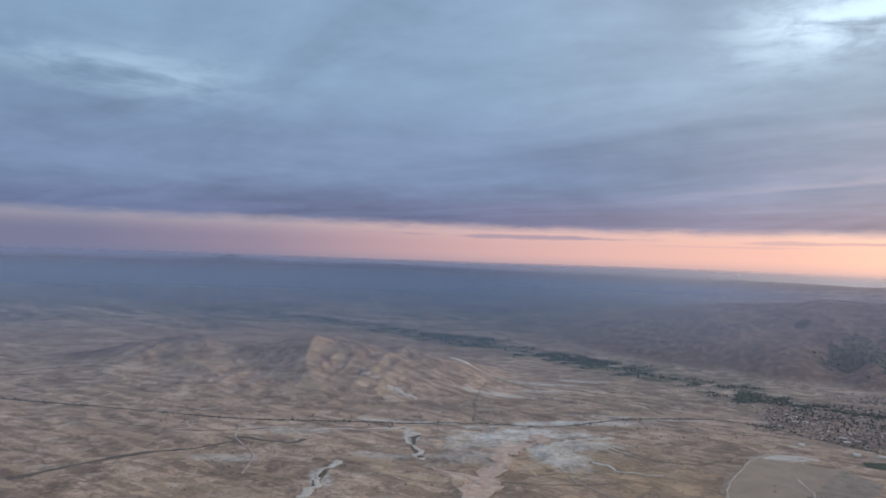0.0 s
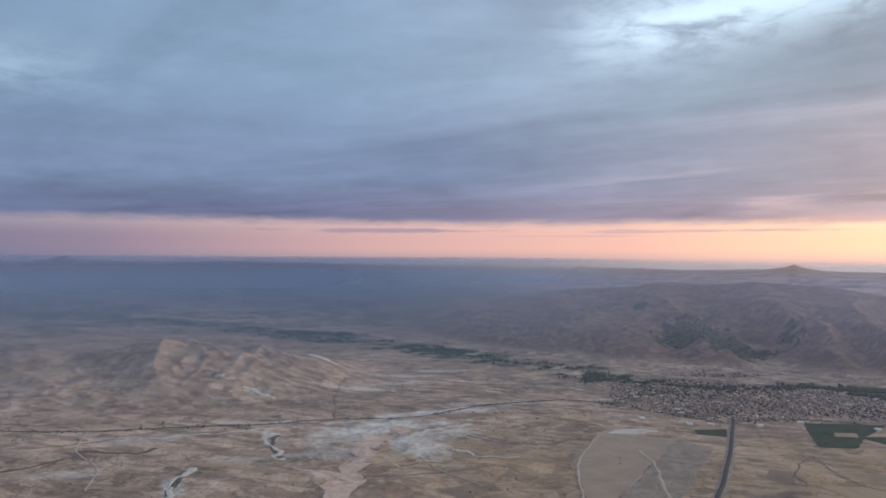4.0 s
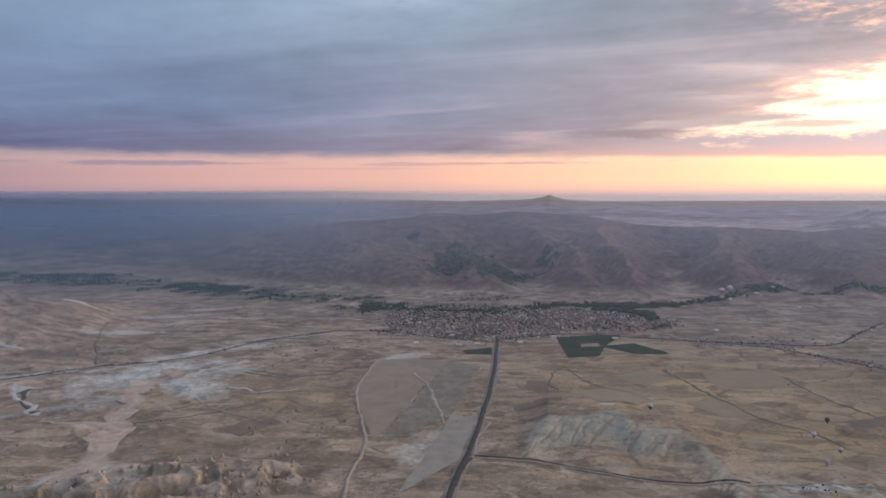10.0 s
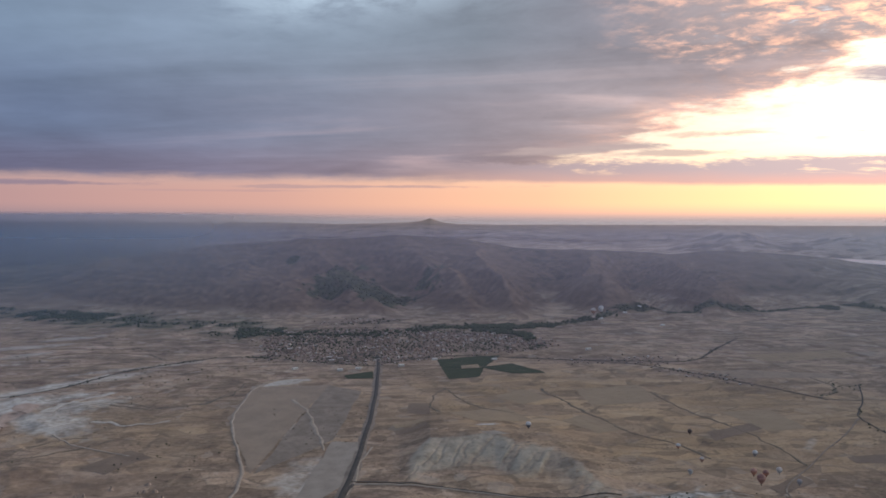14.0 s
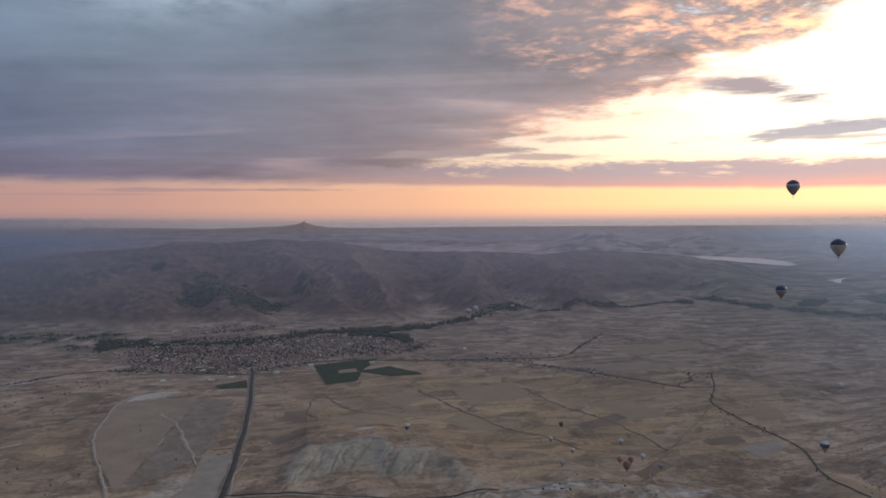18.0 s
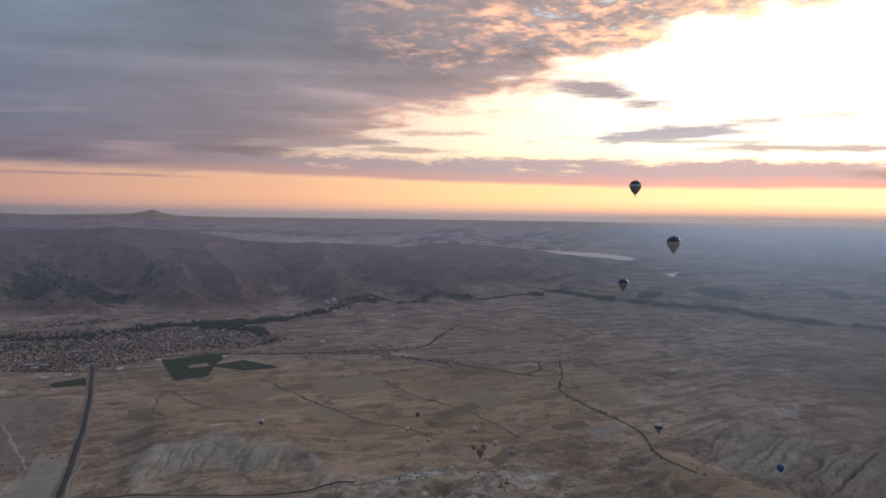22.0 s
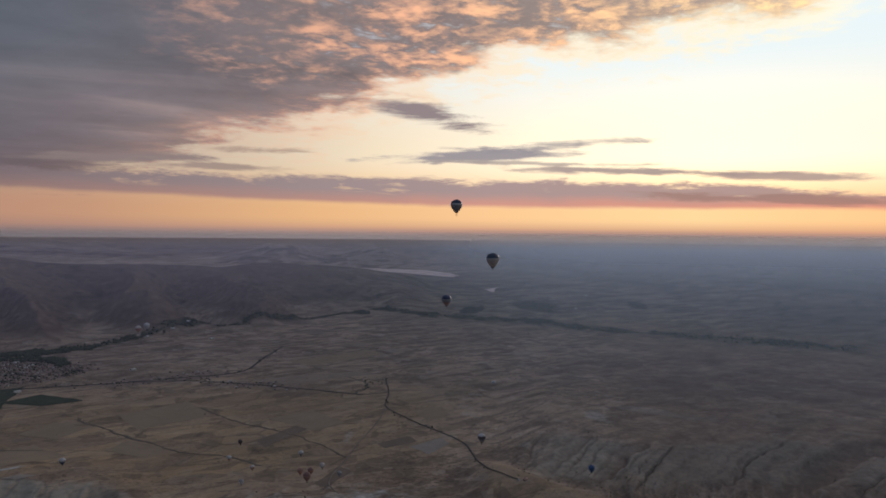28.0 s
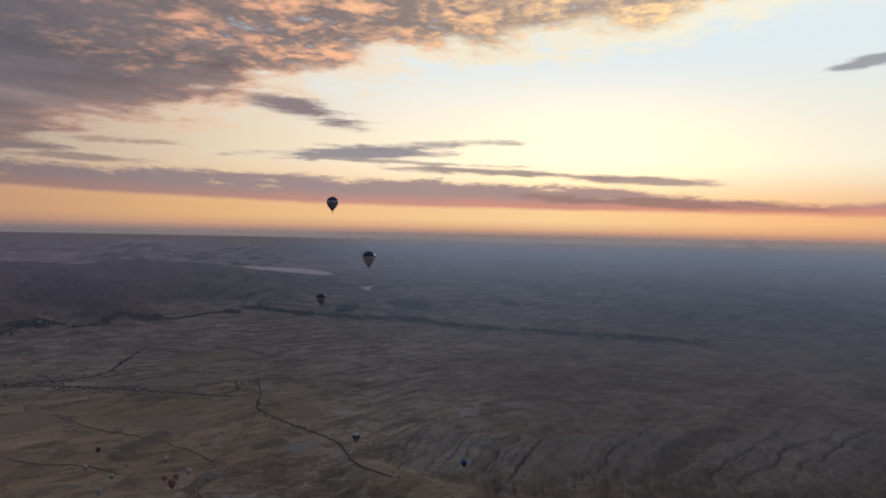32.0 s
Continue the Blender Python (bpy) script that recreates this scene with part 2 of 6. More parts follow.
total = wisp(total, 54.0, 4.7, 0.0, 6.0, 0.3, (.72, .54, .49), 0.8)
total = wisp(total, 58.5, 6.0, 0.02, 5.0, 0.35, (.95, .68, .55), 0.8)
total = wisp(total, 110.3, 11.9, 0.15, 2.4, 0.55, (.80, .82, .88), 0.9)
bg = wt.nodes.new("ShaderNodeBackground")
out = wt.nodes.new("ShaderNodeOutputWorld")
wt.links.new(total.sock, bg.inputs[0])
wt.links.new(bg.outputs[0], out.inputs[0])

lamp = bpy.data.lights.new("sun", "SUN")
lamp.energy, lamp.angle, lamp.color = 2.8, radians(12), (1.0, 0.77, 0.61)
sun = new("sun", lamp)
sun.matrix_world = look((4000 * math.sin(radians(92)), 4000 * math.cos(radians(92)), 620), (0, 0, 0))


# ---- lie of the land ----
def smooth01(a, b, x):
    t = np.clip((x - a) / (b - a), 0, 1)
    return t * t * (3 - 2 * t)


def lattice(ix, iy, seed):
    h = (ix.astype(np.int64) * 374761393 + iy.astype(np.int64) * 668265263 + seed * 974634777) & 0xFFFFFFFF
    h = ((h ^ (h >> 13)) * 1274126177) & 0xFFFFFFFF
    return ((h ^ (h >> 16)) & 0xFFFF) / 65535.0


def lumps(x, y, seed=0):
    """Value noise, 0 to 1."""
    fx, fy = np.floor(x), np.floor(y)
    tx, ty = x - fx, y - fy
    tx, ty = tx * tx * (3 - 2 * tx), ty * ty * (3 - 2 * ty)
    a, b = lattice(fx, fy, seed), lattice(fx + 1, fy, seed)
    c, d = lattice(fx, fy + 1, seed), lattice(fx + 1, fy + 1, seed)
    return (a * (1 - tx) + b * tx) * (1 - ty) + (c * (1 - tx) + d * tx) * ty


def fbm(x, y, octaves=4, seed=0):
    s, a, t = 0.0, 0.5, 0.0
    for k in range(octaves):
        s, t = s + a * lumps(x * 2 ** k + 17.3 * k, y * 2 ** k - 9.1 * k, seed + k), t + a
        a *= 0.5
    return s / t


def ridged(x, y, octaves=4, seed=0):
    s, a, t = 0.0, 0.5, 0.0
    for k in range(octaves):
        s, t = s + a * (1 - np.abs(2 * lumps(x * 2 ** k + 5.7 * k, y * 2 ** k + 3.3 * k, seed + k) - 1)), t + a
        a *= 0.5
    return s / t


def bump(X, Y, cx, cy, rx, ry, turn=0.0):
    c, s = math.cos(radians(turn)), math.sin(radians(turn))
    x, y = X - cx * U, Y - cy * U
    u, v = (x * c + y * s) / (rx * U), (-x * s + y * c) / (ry * U)
    return np.exp(-(u * u + v * v))


RIDGE_AZ = (2, 8, 12.8, 16.7, 20.8, 25.1, 30.2, 33.7, 38.1, 42.4, 46.6, 49.4, 54.5, 58.2, 61.7, 65.6, 69, 74)
RIDGE_EL = (-6, -4.2, -3.1, -2.5, -1.95, -1.65, -1.5, -1.3, -1.5, -2.2, -2.45, -2.4, -2.75, -2.4, -2.6, -2.9, -3.5, -6)
FAR_AZ = (-70, -30, -26, -18, -15, -5, 1, 14, 29, 35, 42, 48, 58, 70, 81, 95, 100, 103.7, 107, 112, 125, 180)
FAR_EL = (-.3, -.2, -.12, -.1, -.1, -.02, -.12, -.3, -.5, -.42, -.6, -1.05, -.95, -.9, -.75, -1.0, -1.2, -1.25, -1.25, -1.1, -.6, -.3)


BLUFF_AZ = (34, 35.3, 36.4, 38.5, 41.5, 43.3, 46.3, 48, 49.8, 51.5)
BLUFF_R = (1760, 1830, 1905, 1920, 1950, 1880, 1850, 1775, 1650, 1620)
BLUFF_UP = (0, 13, 23, 25, 27, 24, 24, 18, 8, 0)
SCARP_AZ = (74, 77, 79, 82.1, 83.4, 86, 92, 96, 100, 103.6, 107, 110, 125)
SCARP_R = (1900, 2015, 2083, 2130, 2084, 2016, 2100, 2246, 2280, 2324, 2481, 2510, 2746)
SCARP_FOOT = (1800, 1800, 1800, 1790, 1780, 1770, 1800, 1850, 1880, 1920, 2030, 2130, 2300)
SPUR_AZ = (70, 74, 76.3, 80.3, 84.1, 87, 90, 97)
SPUR_R = (1950, 1850, 1797, 1671, 1607, 1583, 1583, 1540)


def creased(az, R, pitch, seed):
    """Thin ravines running down a slope: 1 in their beds, 0 between."""
    u = (az - 0.011 * R) / pitch + 0.8 * fbm(az / pitch * 0.7, R / 160, 3, seed + 1) + 0.5 * fbm(az / pitch * 2, R / 60, 2, seed + 3)
    v = np.abs(2 * lumps(u, R * 0 + 3.0, seed) - 1)
    w_ = np.abs(2 * lumps(u * 2.3 + 7, R * 0 + 5.0, seed + 2) - 1)
    return np.maximum(1 - smooth01(0.0, 0.18, v), 0.5 * (1 - smooth01(0.0, 0.22, w_)))


def cuts(u, v, pitch, seed):
    """A branching pattern of spurs (1) and ravines (0); v runs down the slope."""
    u = u + 0.30 * pitch * (fbm(u / pitch * 1.3, v / pitch * 0.6, 3, seed + 7) - 0.5) * 2
    a = 1 - np.abs(2 * lumps(u / pitch, v / (pitch * 4.2), seed) - 1)
    k = pitch * 0.42
    b1 = 1 - np.abs(2 * lumps((0.80 * u + 0.60 * v) / k, (-0.60 * u + 0.80 * v) / (k * 3.0), seed + 1) - 1)
    b2 = 1 - np.abs(2 * lumps((0.80 * u - 0.60 * v) / k + 9, (0.60 * u + 0.80 * v) / (k * 3.0), seed + 2) - 1)
    left = smooth01(0.32, 0.68, lumps(u / pitch + 0.25, v / (pitch * 4.2), seed + 3))
    return a, b1 * left + b2 * (1 - left)


def spurs(X, Y):
    """Height of the spurs over the ravines of the long hill, and how deep in a ravine a point lies."""
    R, az = np.hypot(X, Y), np.degrees(np.arctan2(X, Y))
    across = np.radians(az - 35) * 5400 + 0.16 * R + 300 * (fbm(X / 900, Y / 900, 3, 5) - 0.5)
    a, b = cuts(across, R, 640, 11)
    c, d = cuts(across + 0.3 * R, R, 150, 23)
    rise_ = 215 * a + 92 * b + 34 * c + 16 * d
    return rise_, 1 - (0.58 * a + 0.28 * b + 0.14 * c)


def height(X, Y):
    R = np.hypot(X, Y)
    az = np.degrees(np.arctan2(X, Y))
    z = 14 * (fbm(X / 520, Y / 520, 4, 3) - 0.5) + 3.0 * (fbm(X / 90, Y / 90, 3, 8) - 0.5)
    # the long hill behind the town
    foot = np.interp(az, (2, 15, 25, 35, 50, 60, 70, 78), (4300, 3300, 2980, 2880, 2950, 3200, 3800, 4500)) * U
    crest = foot + 1650 * U
    top = EYE[2] + crest * np.tan(np.radians(np.interp(az, RIDGE_AZ, RIDGE_EL)))
    top = np.maximum(top, 0) * smooth01(2, 9, az) * (1 - smooth01(69, 76, az))
    rise = np.clip((R - foot) / (crest - foot), 0, 1)
    fall = 1 - smooth01(0, 1, (R - crest) / (1200 * U))
    body = np.where(R < crest, rise ** 1.25, fall)
    rise_, _ = spurs(X, Y)
    window = np.clip(rise * 4.5, 0, 1) * np.clip((1.04 - rise) * 2.6, 0, 1)
    knoll = np.exp(-((R - foot - 500) / 420) ** 2) * fbm(X / 500, Y / 500, 3, 29) * smooth01(8, 14, az) * (1 - smooth01(62, 70, az))
    z += top * body * (1 - 0.30 * window) + (rise_ - 190) * window * np.clip(top / 200, 0, 1) + 55 * knoll
    # far ranges
    e = np.interp(az, FAR_AZ, FAR_EL)
    e = e + 0.45 * np.exp(-np.abs((az + 16.0) / 0.9) ** 1.15) + 0.40 * np.exp(-np.abs((az - 36.4) / 0.75) ** 1.1)
    e = e + 0.16 * (fbm(az / 5.0, R * 0 + 2, 3, 31) - 0.5)
    far = EYE[2] + 26000 * np.tan(np.radians(e))
    z += far * smooth01(10500, 26000, R) * (1 - smooth01(27000, 42000, R)) + 60 * (ridged(X / 3800, Y / 3800, 3, 41) - 0.5) * smooth01(7000, 14000, R) * (1 - smooth01(22000, 26000, R))
    for azc, wide, tall, far_r in ((103.7, 2.0, 440, 12000), (108.3, 1.8, 385, 12500), (100.5, 2.2, 340, 12800), (96.0, 3.0, 280, 13500), (58.8, 3.2, 375, 13500), (80.0, 4.5, 330, 15000), (66.0, 3.0, 260, 14000), (88.0, 4.0, 300, 15000)):
        z += tall * np.exp(-np.abs((az - azc) / wide) ** 1.6) * np.exp(-((R - far_r) / 1100) ** 2) * (0.8 + 0.3 * ridged(az / 0.8, R / 900, 3, 37))
    # the brown hill to the north
    north = bump(X, Y, -330, 2560, 560, 300, 12) + 0.8 * bump(X, Y, -900, 2800, 400, 260)
    a, b = cuts(X + 0.25 * Y, Y - 0.15 * X, 430, 51)
    c, d = cuts(X - 0.3 * Y, Y, 120, 56)
    z += 165 * np.clip(north, 0, 1.1) * (0.40 + 0.52 * a + 0.28 * b + 0.12 * c + 0.06 * d) * (1 - smooth01(0, 1, (X - 60 * U) / (260 * U)))
    # low swells of the far country
    a, b = cuts(X * 0.9 + Y * 0.3, Y * 0.9 - X * 0.3, 1500, 46)
    z += (70 + 90 * (1 - smooth01(8, 26, az)) + 60 * smooth01(84, 100, az)) * (0.7 * a + 0.3 * b - 0.3) * smooth01(5600, 9500, R) * (1 - smooth01(17000, 23000, R)) * (1 - smooth01(14, 24, az) * (1 - smooth01(58, 72, az))) * (1 - np.clip(2.5 * (bump(X, Y, 6900, 2700, 1300, 700, -55) + bump(X, Y, 5000, 1320, 600, 300)), 0, 1))
    # chalk bluff
    crease = creased(az, R, 1.5, 61)
    z += 7 * (fbm(X / 45, Y / 45, 4, 64) - 0.5) * smooth01(34, 36, az) * (1 - smooth01(49, 52, az)) * smooth01(1560, 1640, R) * (1 - smooth01(1950, 2050, R))
    lip = np.interp(az, BLUFF_AZ, BLUFF_R) + 40 * (fbm(az / 1.1, az * 0 + 4, 4, 63) - 0.5) + 14 * crease
    d = R - lip
    face = np.where(d < 0, 1 - smooth01(0, 1, -d / 210), 1 - smooth01(0, 1, d / 420))
    z += np.interp(az, BLUFF_AZ, BLUFF_UP) * face - 5 * crease * np.clip(4 * face * (1 - face), 0, 1) * (d < 0) * (az > 34) * (az < 51.5)
    # the long fluted scarp to the east
    crease = creased(az, R, 1.9, 65)
    lip = np.interp(az, SCARP_AZ, SCARP_R) + 60 * (fbm(az / 1.3, az * 0 + 9, 4, 67) - 0.5) + 45 * crease
    toe = np.interp(az, SCARP_AZ, SCARP_FOOT)
    side = smooth01(75, 80, az) * (1 - smooth01(118, 125, az))
    t = np.clip((R - toe) / (lip - toe), 0, 1)
    face = np.where(R < lip, t ** 0.8, 1 - smooth01(0, 1, (R - lip) / 1300))
    z += side * (34 * face - 13 * crease * np.clip(4 * t * (1 - t), 0, 1))
    # ravines in the scrub at its foot
    low = side * smooth01(1380, 1480, R) * (1 - smooth01(0, 1, (R - toe) / 120)) * smooth01(82, 86, az)
    z += 20 * low * (ridged(az / 0.75 + fbm(X / 90, Y / 90, 3, 68), R / 240, 4, 69) - 0.75)
    # a smooth brown spur below it
    d = R - np.interp(az, SPUR_AZ, SPUR_R)
    z += 27 * smooth01(72, 76, az) * (1 - smooth01(89, 95, az)) * np.where(d < 0, 1 - smooth01(0, 1, -d / 420), 1 - smooth01(0, 1, d / 130))
    # broken ground in front
    bad = bump(X, Y, 860, 530, 170, 130, -30)
    z += bad * (24 * (ridged(X / 48, Y / 48, 4, 71) - 0.4) + 22 * (ridged(X / 140, Y / 140, 3, 72) - 0.4))
    z += 9 * smooth01(78, 86, az) * smooth01(2350, 2600, R) * (1 - smooth01(4200, 5200, R)) * (ridged(X / 260, Y / 260, 5, 81) - 0.45)
    basin = np.clip(1.6 * (bump(X, Y, 6900, 2750, 1000, 520, 60) + bump(X, Y, 5000, 1330, 420, 200)), 0, 1)
    z = z * (1 - basin) - 14 * basin
    tuff = smooth01(0.25, 0.7, bump(X, Y, 120, 1060, 190, 95, -14) + 0.5 * (fbm(X / 120, Y / 120, 3, 92) - 0.5))
    z += tuff * (24 * smooth01(0.52, 0.68, ridged(X / 150, Y / 110, 3, 93)) + 14 * ridged(X / 34, Y / 60, 3, 94) - 14)
    chalky = bump(X, Y, 120, 1600, 220, 420)
    z += 20 * chalky * (ridged(X / 150, Y / 150, 4, 91) - 0.5)
    return z


def gully_shade(X, Y):
    """Where scrub and painted shade darken the hill's hollows: 0 on spurs, 1 in gullies."""
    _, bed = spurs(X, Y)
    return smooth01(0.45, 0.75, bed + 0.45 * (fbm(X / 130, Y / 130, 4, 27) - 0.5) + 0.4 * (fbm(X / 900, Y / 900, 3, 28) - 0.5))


def squeeze(X, Y, z):
    s = (1 + (np.hypot(X, Y) / REACH) ** 3) ** (-1 / 3)
    return X * s, Y * s, EYE[2] + (z - EYE[2]) * s


def land_point(x, y, lift=0.0):
    """The place in the scene of a point of the plan, lifted over the ground, and the scale there."""
    X, Y = np.array([float(x)]), np.array([float(y)])
    a, b, c = squeeze(X, Y, height(X, Y) + lift)
    return Vector((a[0], b[0], c[0])), float((1 + (math.hypot(x, y) / REACH) ** 3) ** (-1 / 3))


def land_points(places):
    """The same for many points at once."""
    X, Y = np.array([q[0] for q in places], float), np.array([q[1] for q in places], float)
    co = np.stack(squeeze(X, Y, height(X, Y)), -1)
    return [Vector(q) for q in co], (1 + (np.hypot(X, Y) / REACH) ** 3) ** (-1 / 3)


def near_line(X, Y, pts, width):
    """1 along a line of the plan, falling to 0 at its width."""
    d = np.full(X.shape, 1e9)
    for (x0, y0), (x1, y1) in zip(pts, pts[1:]):
        ax, ay, bx, by = x0 * U, y0 * U, x1 * U, y1 * U
        t = np.clip(((X - ax) * (bx - ax) + (Y - ay) * (by - ay)) / ((bx - ax) ** 2 + (by - ay) ** 2), 0, 1)
        d = np.minimum(d, np.hypot(X - ax - t * (bx - ax), Y - ay - t * (by - ay)))
    return 1 - smooth01(0.35 * width, width, d)


RIVER = [
    ([(-900, 4900), (-554, 4654), (-143, 4237), (316, 3724), (644, 3207), (837, 2894), (1007, 2704), (1060, 2450)], 135),
    ([(1000, 2420), (1144, 2300), (1281, 2150), (1479, 2135), (1579, 2176), (1755, 2062), (1920, 1930)], 60),
    ([(1920, 1930), (2144, 1938), (2433, 1946), (2670, 1814), (3000, 1700), (3212, 1622), (3330, 1540)], 50),
    ([(3500, 1500), (3385, 1250), (3320, 850), (3330, 700), (3140, 380), (3090, 100), (3060, -150), (2960, -500)], 85),
    ([(1690, 1990), (1760, 1850), (1700, 1760)], 20),
]
HILL_WOODS = [[(1673, 3211), (1942, 3212), (2004, 3073), (1971, 2774), (1761, 2664), (1577, 2630), (1619, 2750), (1488, 2942)], [(2199, 3108), (2413, 3191), (2059, 2790), (2078, 2937)], [(2157, 3634), (2144, 3483), (1961, 3185), (1944, 3215)]]
WOODS = [(4000, 820, 330, 130, 25), (3650, 1080, 220, 60, 10), (4300, 300, 260, 60, 10), (2050, 3300, 25, 70, -30),
         (100, 4150, 350, 110, -30), (640, 3330, 170, 60, -40), (1800, 3700, 40, 150, -30)]
CHALK = [(197, 1790, 190, 80, 10, .95), (100, 1700, 130, 90, 0, .6), (330, 1700, 110, 50, 15, .7), (420, 1960, 160, 40, 8, .6), (-60, 1900, 160, 18, 0, .7), (60, 1560, 120, 60, 0, .4), (-350, 1760, 150, 30, -8, .5), (-120, 1560, 100, 30, -10, .5), (-420, 1500, 100, 40, 0, .5), (300, 2580, 200, 40, -5, .6), (520, 2680, 120, 40, 0, .5), (319, 1944, 150, 28, 12, .9), (260, 1600, 60, 130, 15, .8), (-10, 2840, 95, 20, -12, 1.3), (70, 2640, 20, 10, 0, 1.2), (-109, 2205, 60, 9, -30, .8), (-218, 2315, 50, 10, -25, .8),
         (772, 1640, 75, 22, 0, .9), (-61, 1761, 22, 70, 10, .8), (-212, 1374, 22, 75, 15, .8), (895, 1032, 32, 11, -25, 1.6), (30, 1150, 90, 50, 0, .6), (905, 620, 60, 16, -35, .9),
         (1560, 190, 60, 24, 20, .4), (1650, 60, 120, 30, 70, .3), (870, 400, 60, 40, -30, .6), (1015, 455, 40, 16, -30, .9), (560, 2050, 200, 22, 0, .5), (200, 2300, 150, 30, 0, .6), (330, 2420, 120, 25, 10, .6),
         (960, 2120, 60, 15, 0, .5), (1200, 3948, 130, 14, -12, 1.2), (1320, 640, 60, 10, 20, .4), (620, 1250, 60, 90, 0, .4), (520, 1030, 50, 90, -30, .55)]
PINK = [([(60, 1100), (45, 1190)], 20), ([(40, 1180), (60, 1260), (73, 1309), (95, 1400), (117, 1490), (160, 1640), (250, 1760)], 26), ([(20, 1430), (60, 1390), (95, 1400)], 12)]
TOWN = [(870, 1930), (1000, 1800), (1090, 1712), (1280, 1695), (1510, 1605), (1700, 1650), (1760, 1850), (1500, 2190), (1220, 2400), (1040, 2330), (960, 2150)]
SUBURBS = [[(1540, 1470), (1640, 1390), (1800, 1300), (1780, 1210), (1630, 1270), (1500, 1400)], [(1600, 1190), (1660, 1170), (1720, 960), (1640, 950)], [(1290, 2420), (1480, 2330), (1640, 2340), (1500, 2480), (1330, 2560)]]


def inside(X, Y, poly):
    hit = np.zeros(X.shape, bool)
    n = len(poly)
    for i in range(n):
        (x0, y0), (x1, y1) = poly[i], poly[(i + 1) % n]
        x0, y0, x1, y1 = x0 * U, y0 * U, x1 * U, y1 * U
        hit ^= ((y0 > Y) != (y1 > Y)) & (X < (x1 - x0) * (Y - y0) / (y1 - y0 + 1e-9) + x0)
    return hit


def parcels(X, Y, long_, wide_, turn, seed):
    """One chance number, 0 to 1, for each strip-shaped plot of land."""
    c, t = math.cos(radians(turn)), math.sin(radians(turn))
    u = (X * c + Y * t) / long_ + 0.5 * (fbm(X / 400, Y / 400, 3, seed + 1) - 0.5)
    v = (-X * t + Y * c) / wide_ + 0.9 * (fbm(X / 350, Y / 350, 3, seed + 2) - 0.5)
    row = np.floor(v)
    return lattice(np.floor(u + lattice(row, row * 0, seed) * 3), row, seed + 5)


def soils(X, Y):
    """Shares of chalk, pink tuff, woodland soil and built-up ground."""
    n = fbm(X / 70, Y / 70, 4, 101)
    m = fbm(X / 22, Y / 22, 3, 111)
    q = fbm(X / 260, Y / 260, 4, 121)
    chalk = np.zeros(X.shape)
    for cx, cy, rx, ry, turn, power in CHALK:
        g = bump(X, Y, cx, cy, rx, ry, turn)
        chalk = np.maximum(chalk, power * smooth01(0.30, 0.75, g + 0.75 * (n - 0.5) + 0.45 * (m - 0.5)))
    R, az = np.hypot(X, Y), np.degrees(np.arctan2(X, Y))
    d = np.interp(az, BLUFF_AZ, BLUFF_R) - R
    face = smooth01(-35, 5, d + 50 * (m - 0.5)) * (1 - smooth01(95, 190, d + 130 * (n - 0.5))) * smooth01(4, 14, np.interp(az, BLUFF_AZ, BLUFF_UP))
    chalk = np.maximum(chalk, 0.12 * face)
    d = np.interp(az, SCARP_AZ, SCARP_R) - R
    t = d / (np.interp(az, SCARP_AZ, SCARP_R) - np.interp(az, SCARP_AZ, SCARP_FOOT))
    face = smooth01(-0.25, 0.05, t + 0.6 * (m - 0.5) + 0.5 * (n - 0.5)) * (1 - smooth01(0.55, 1.1, t + 0.9 * (n - 0.5))) * smooth01(77, 80, az) * (1 - smooth01(108, 114, az))
    chalk = np.maximum(chalk, 0.10 * face)
    fins = smooth01(83, 86, az) * (1 - smooth01(108, 112, az)) * smooth01(0.6, 1.0, t) * (1 - smooth01(1.7, 2.2, t))
    chalk = np.maximum(chalk, 0.40 * fins * smooth01(0.72, 0.9, ridged(az / 0.75 + fbm(X / 90, Y / 90, 3, 68), R / 240, 4, 69)))
    bad = bump(X, Y, 850, 520, 220, 150, -30)
    chalk = np.maximum(chalk, 0.42 * smooth01(0.2, 0.5, bad) * smooth01(0.66, 0.82, ridged(X / 48, Y / 48, 4, 71) + 0.3 * (m - 0.5)))
    pink = np.zeros(X.shape)
    for pts, width in PINK:
        pink = np.maximum(pink, near_line(X + 60 * (n - 0.5), Y + 60 * (m - 0.5), pts, width * U))
    tuff = smooth01(0.25, 0.7, bump(X, Y, 120, 1060, 190, 95, -14) + 0.5 * (fbm(X / 120, Y / 120, 3, 92) - 0.5))
    pink = np.maximum(pink, 0.6 * tuff * smooth01(0.55, 0.66, ridged(X / 150, Y / 110, 3, 93) + 0.25 * (m - 0.5)))
    chalk = np.maximum(chalk, 0.5 * tuff * smooth01(0.62, 0.75, n + 0.3 * (m - 0.5)))
    wood = np.zeros(X.shape)
    for pts, width in RIVER:
        wx, wy = X + 170 * (n - 0.5) + 130 * (q - 0.5), Y + 130 * (n - 0.5) + 130 * (q - 0.5)
        plots = parcels(X, Y, 210, 85, 38, 141)
        belt = near_line(wx, wy, pts, 1.5 * width * U) * np.where(plots < 0.52, 1.0, np.where(plots < 0.82, 0.5, 0.08)) * smooth01(0.26, 0.42, 0.5 * q + 0.5 * n)
        wood = np.maximum(wood, np.maximum(belt, near_line(X + 60 * (n - 0.5), Y + 60 * (m - 0.5), pts, 40 * U) * smooth01(0.26, 0.40, n)))
    for cx, cy, rx, ry, turn in WOODS:
        wood = np.maximum(wood, smooth01(0.35, 0.6, bump(X, Y, cx, cy, rx, ry, turn) + 0.7 * (n - 0.5) + 0.3 * (m - 0.5)))
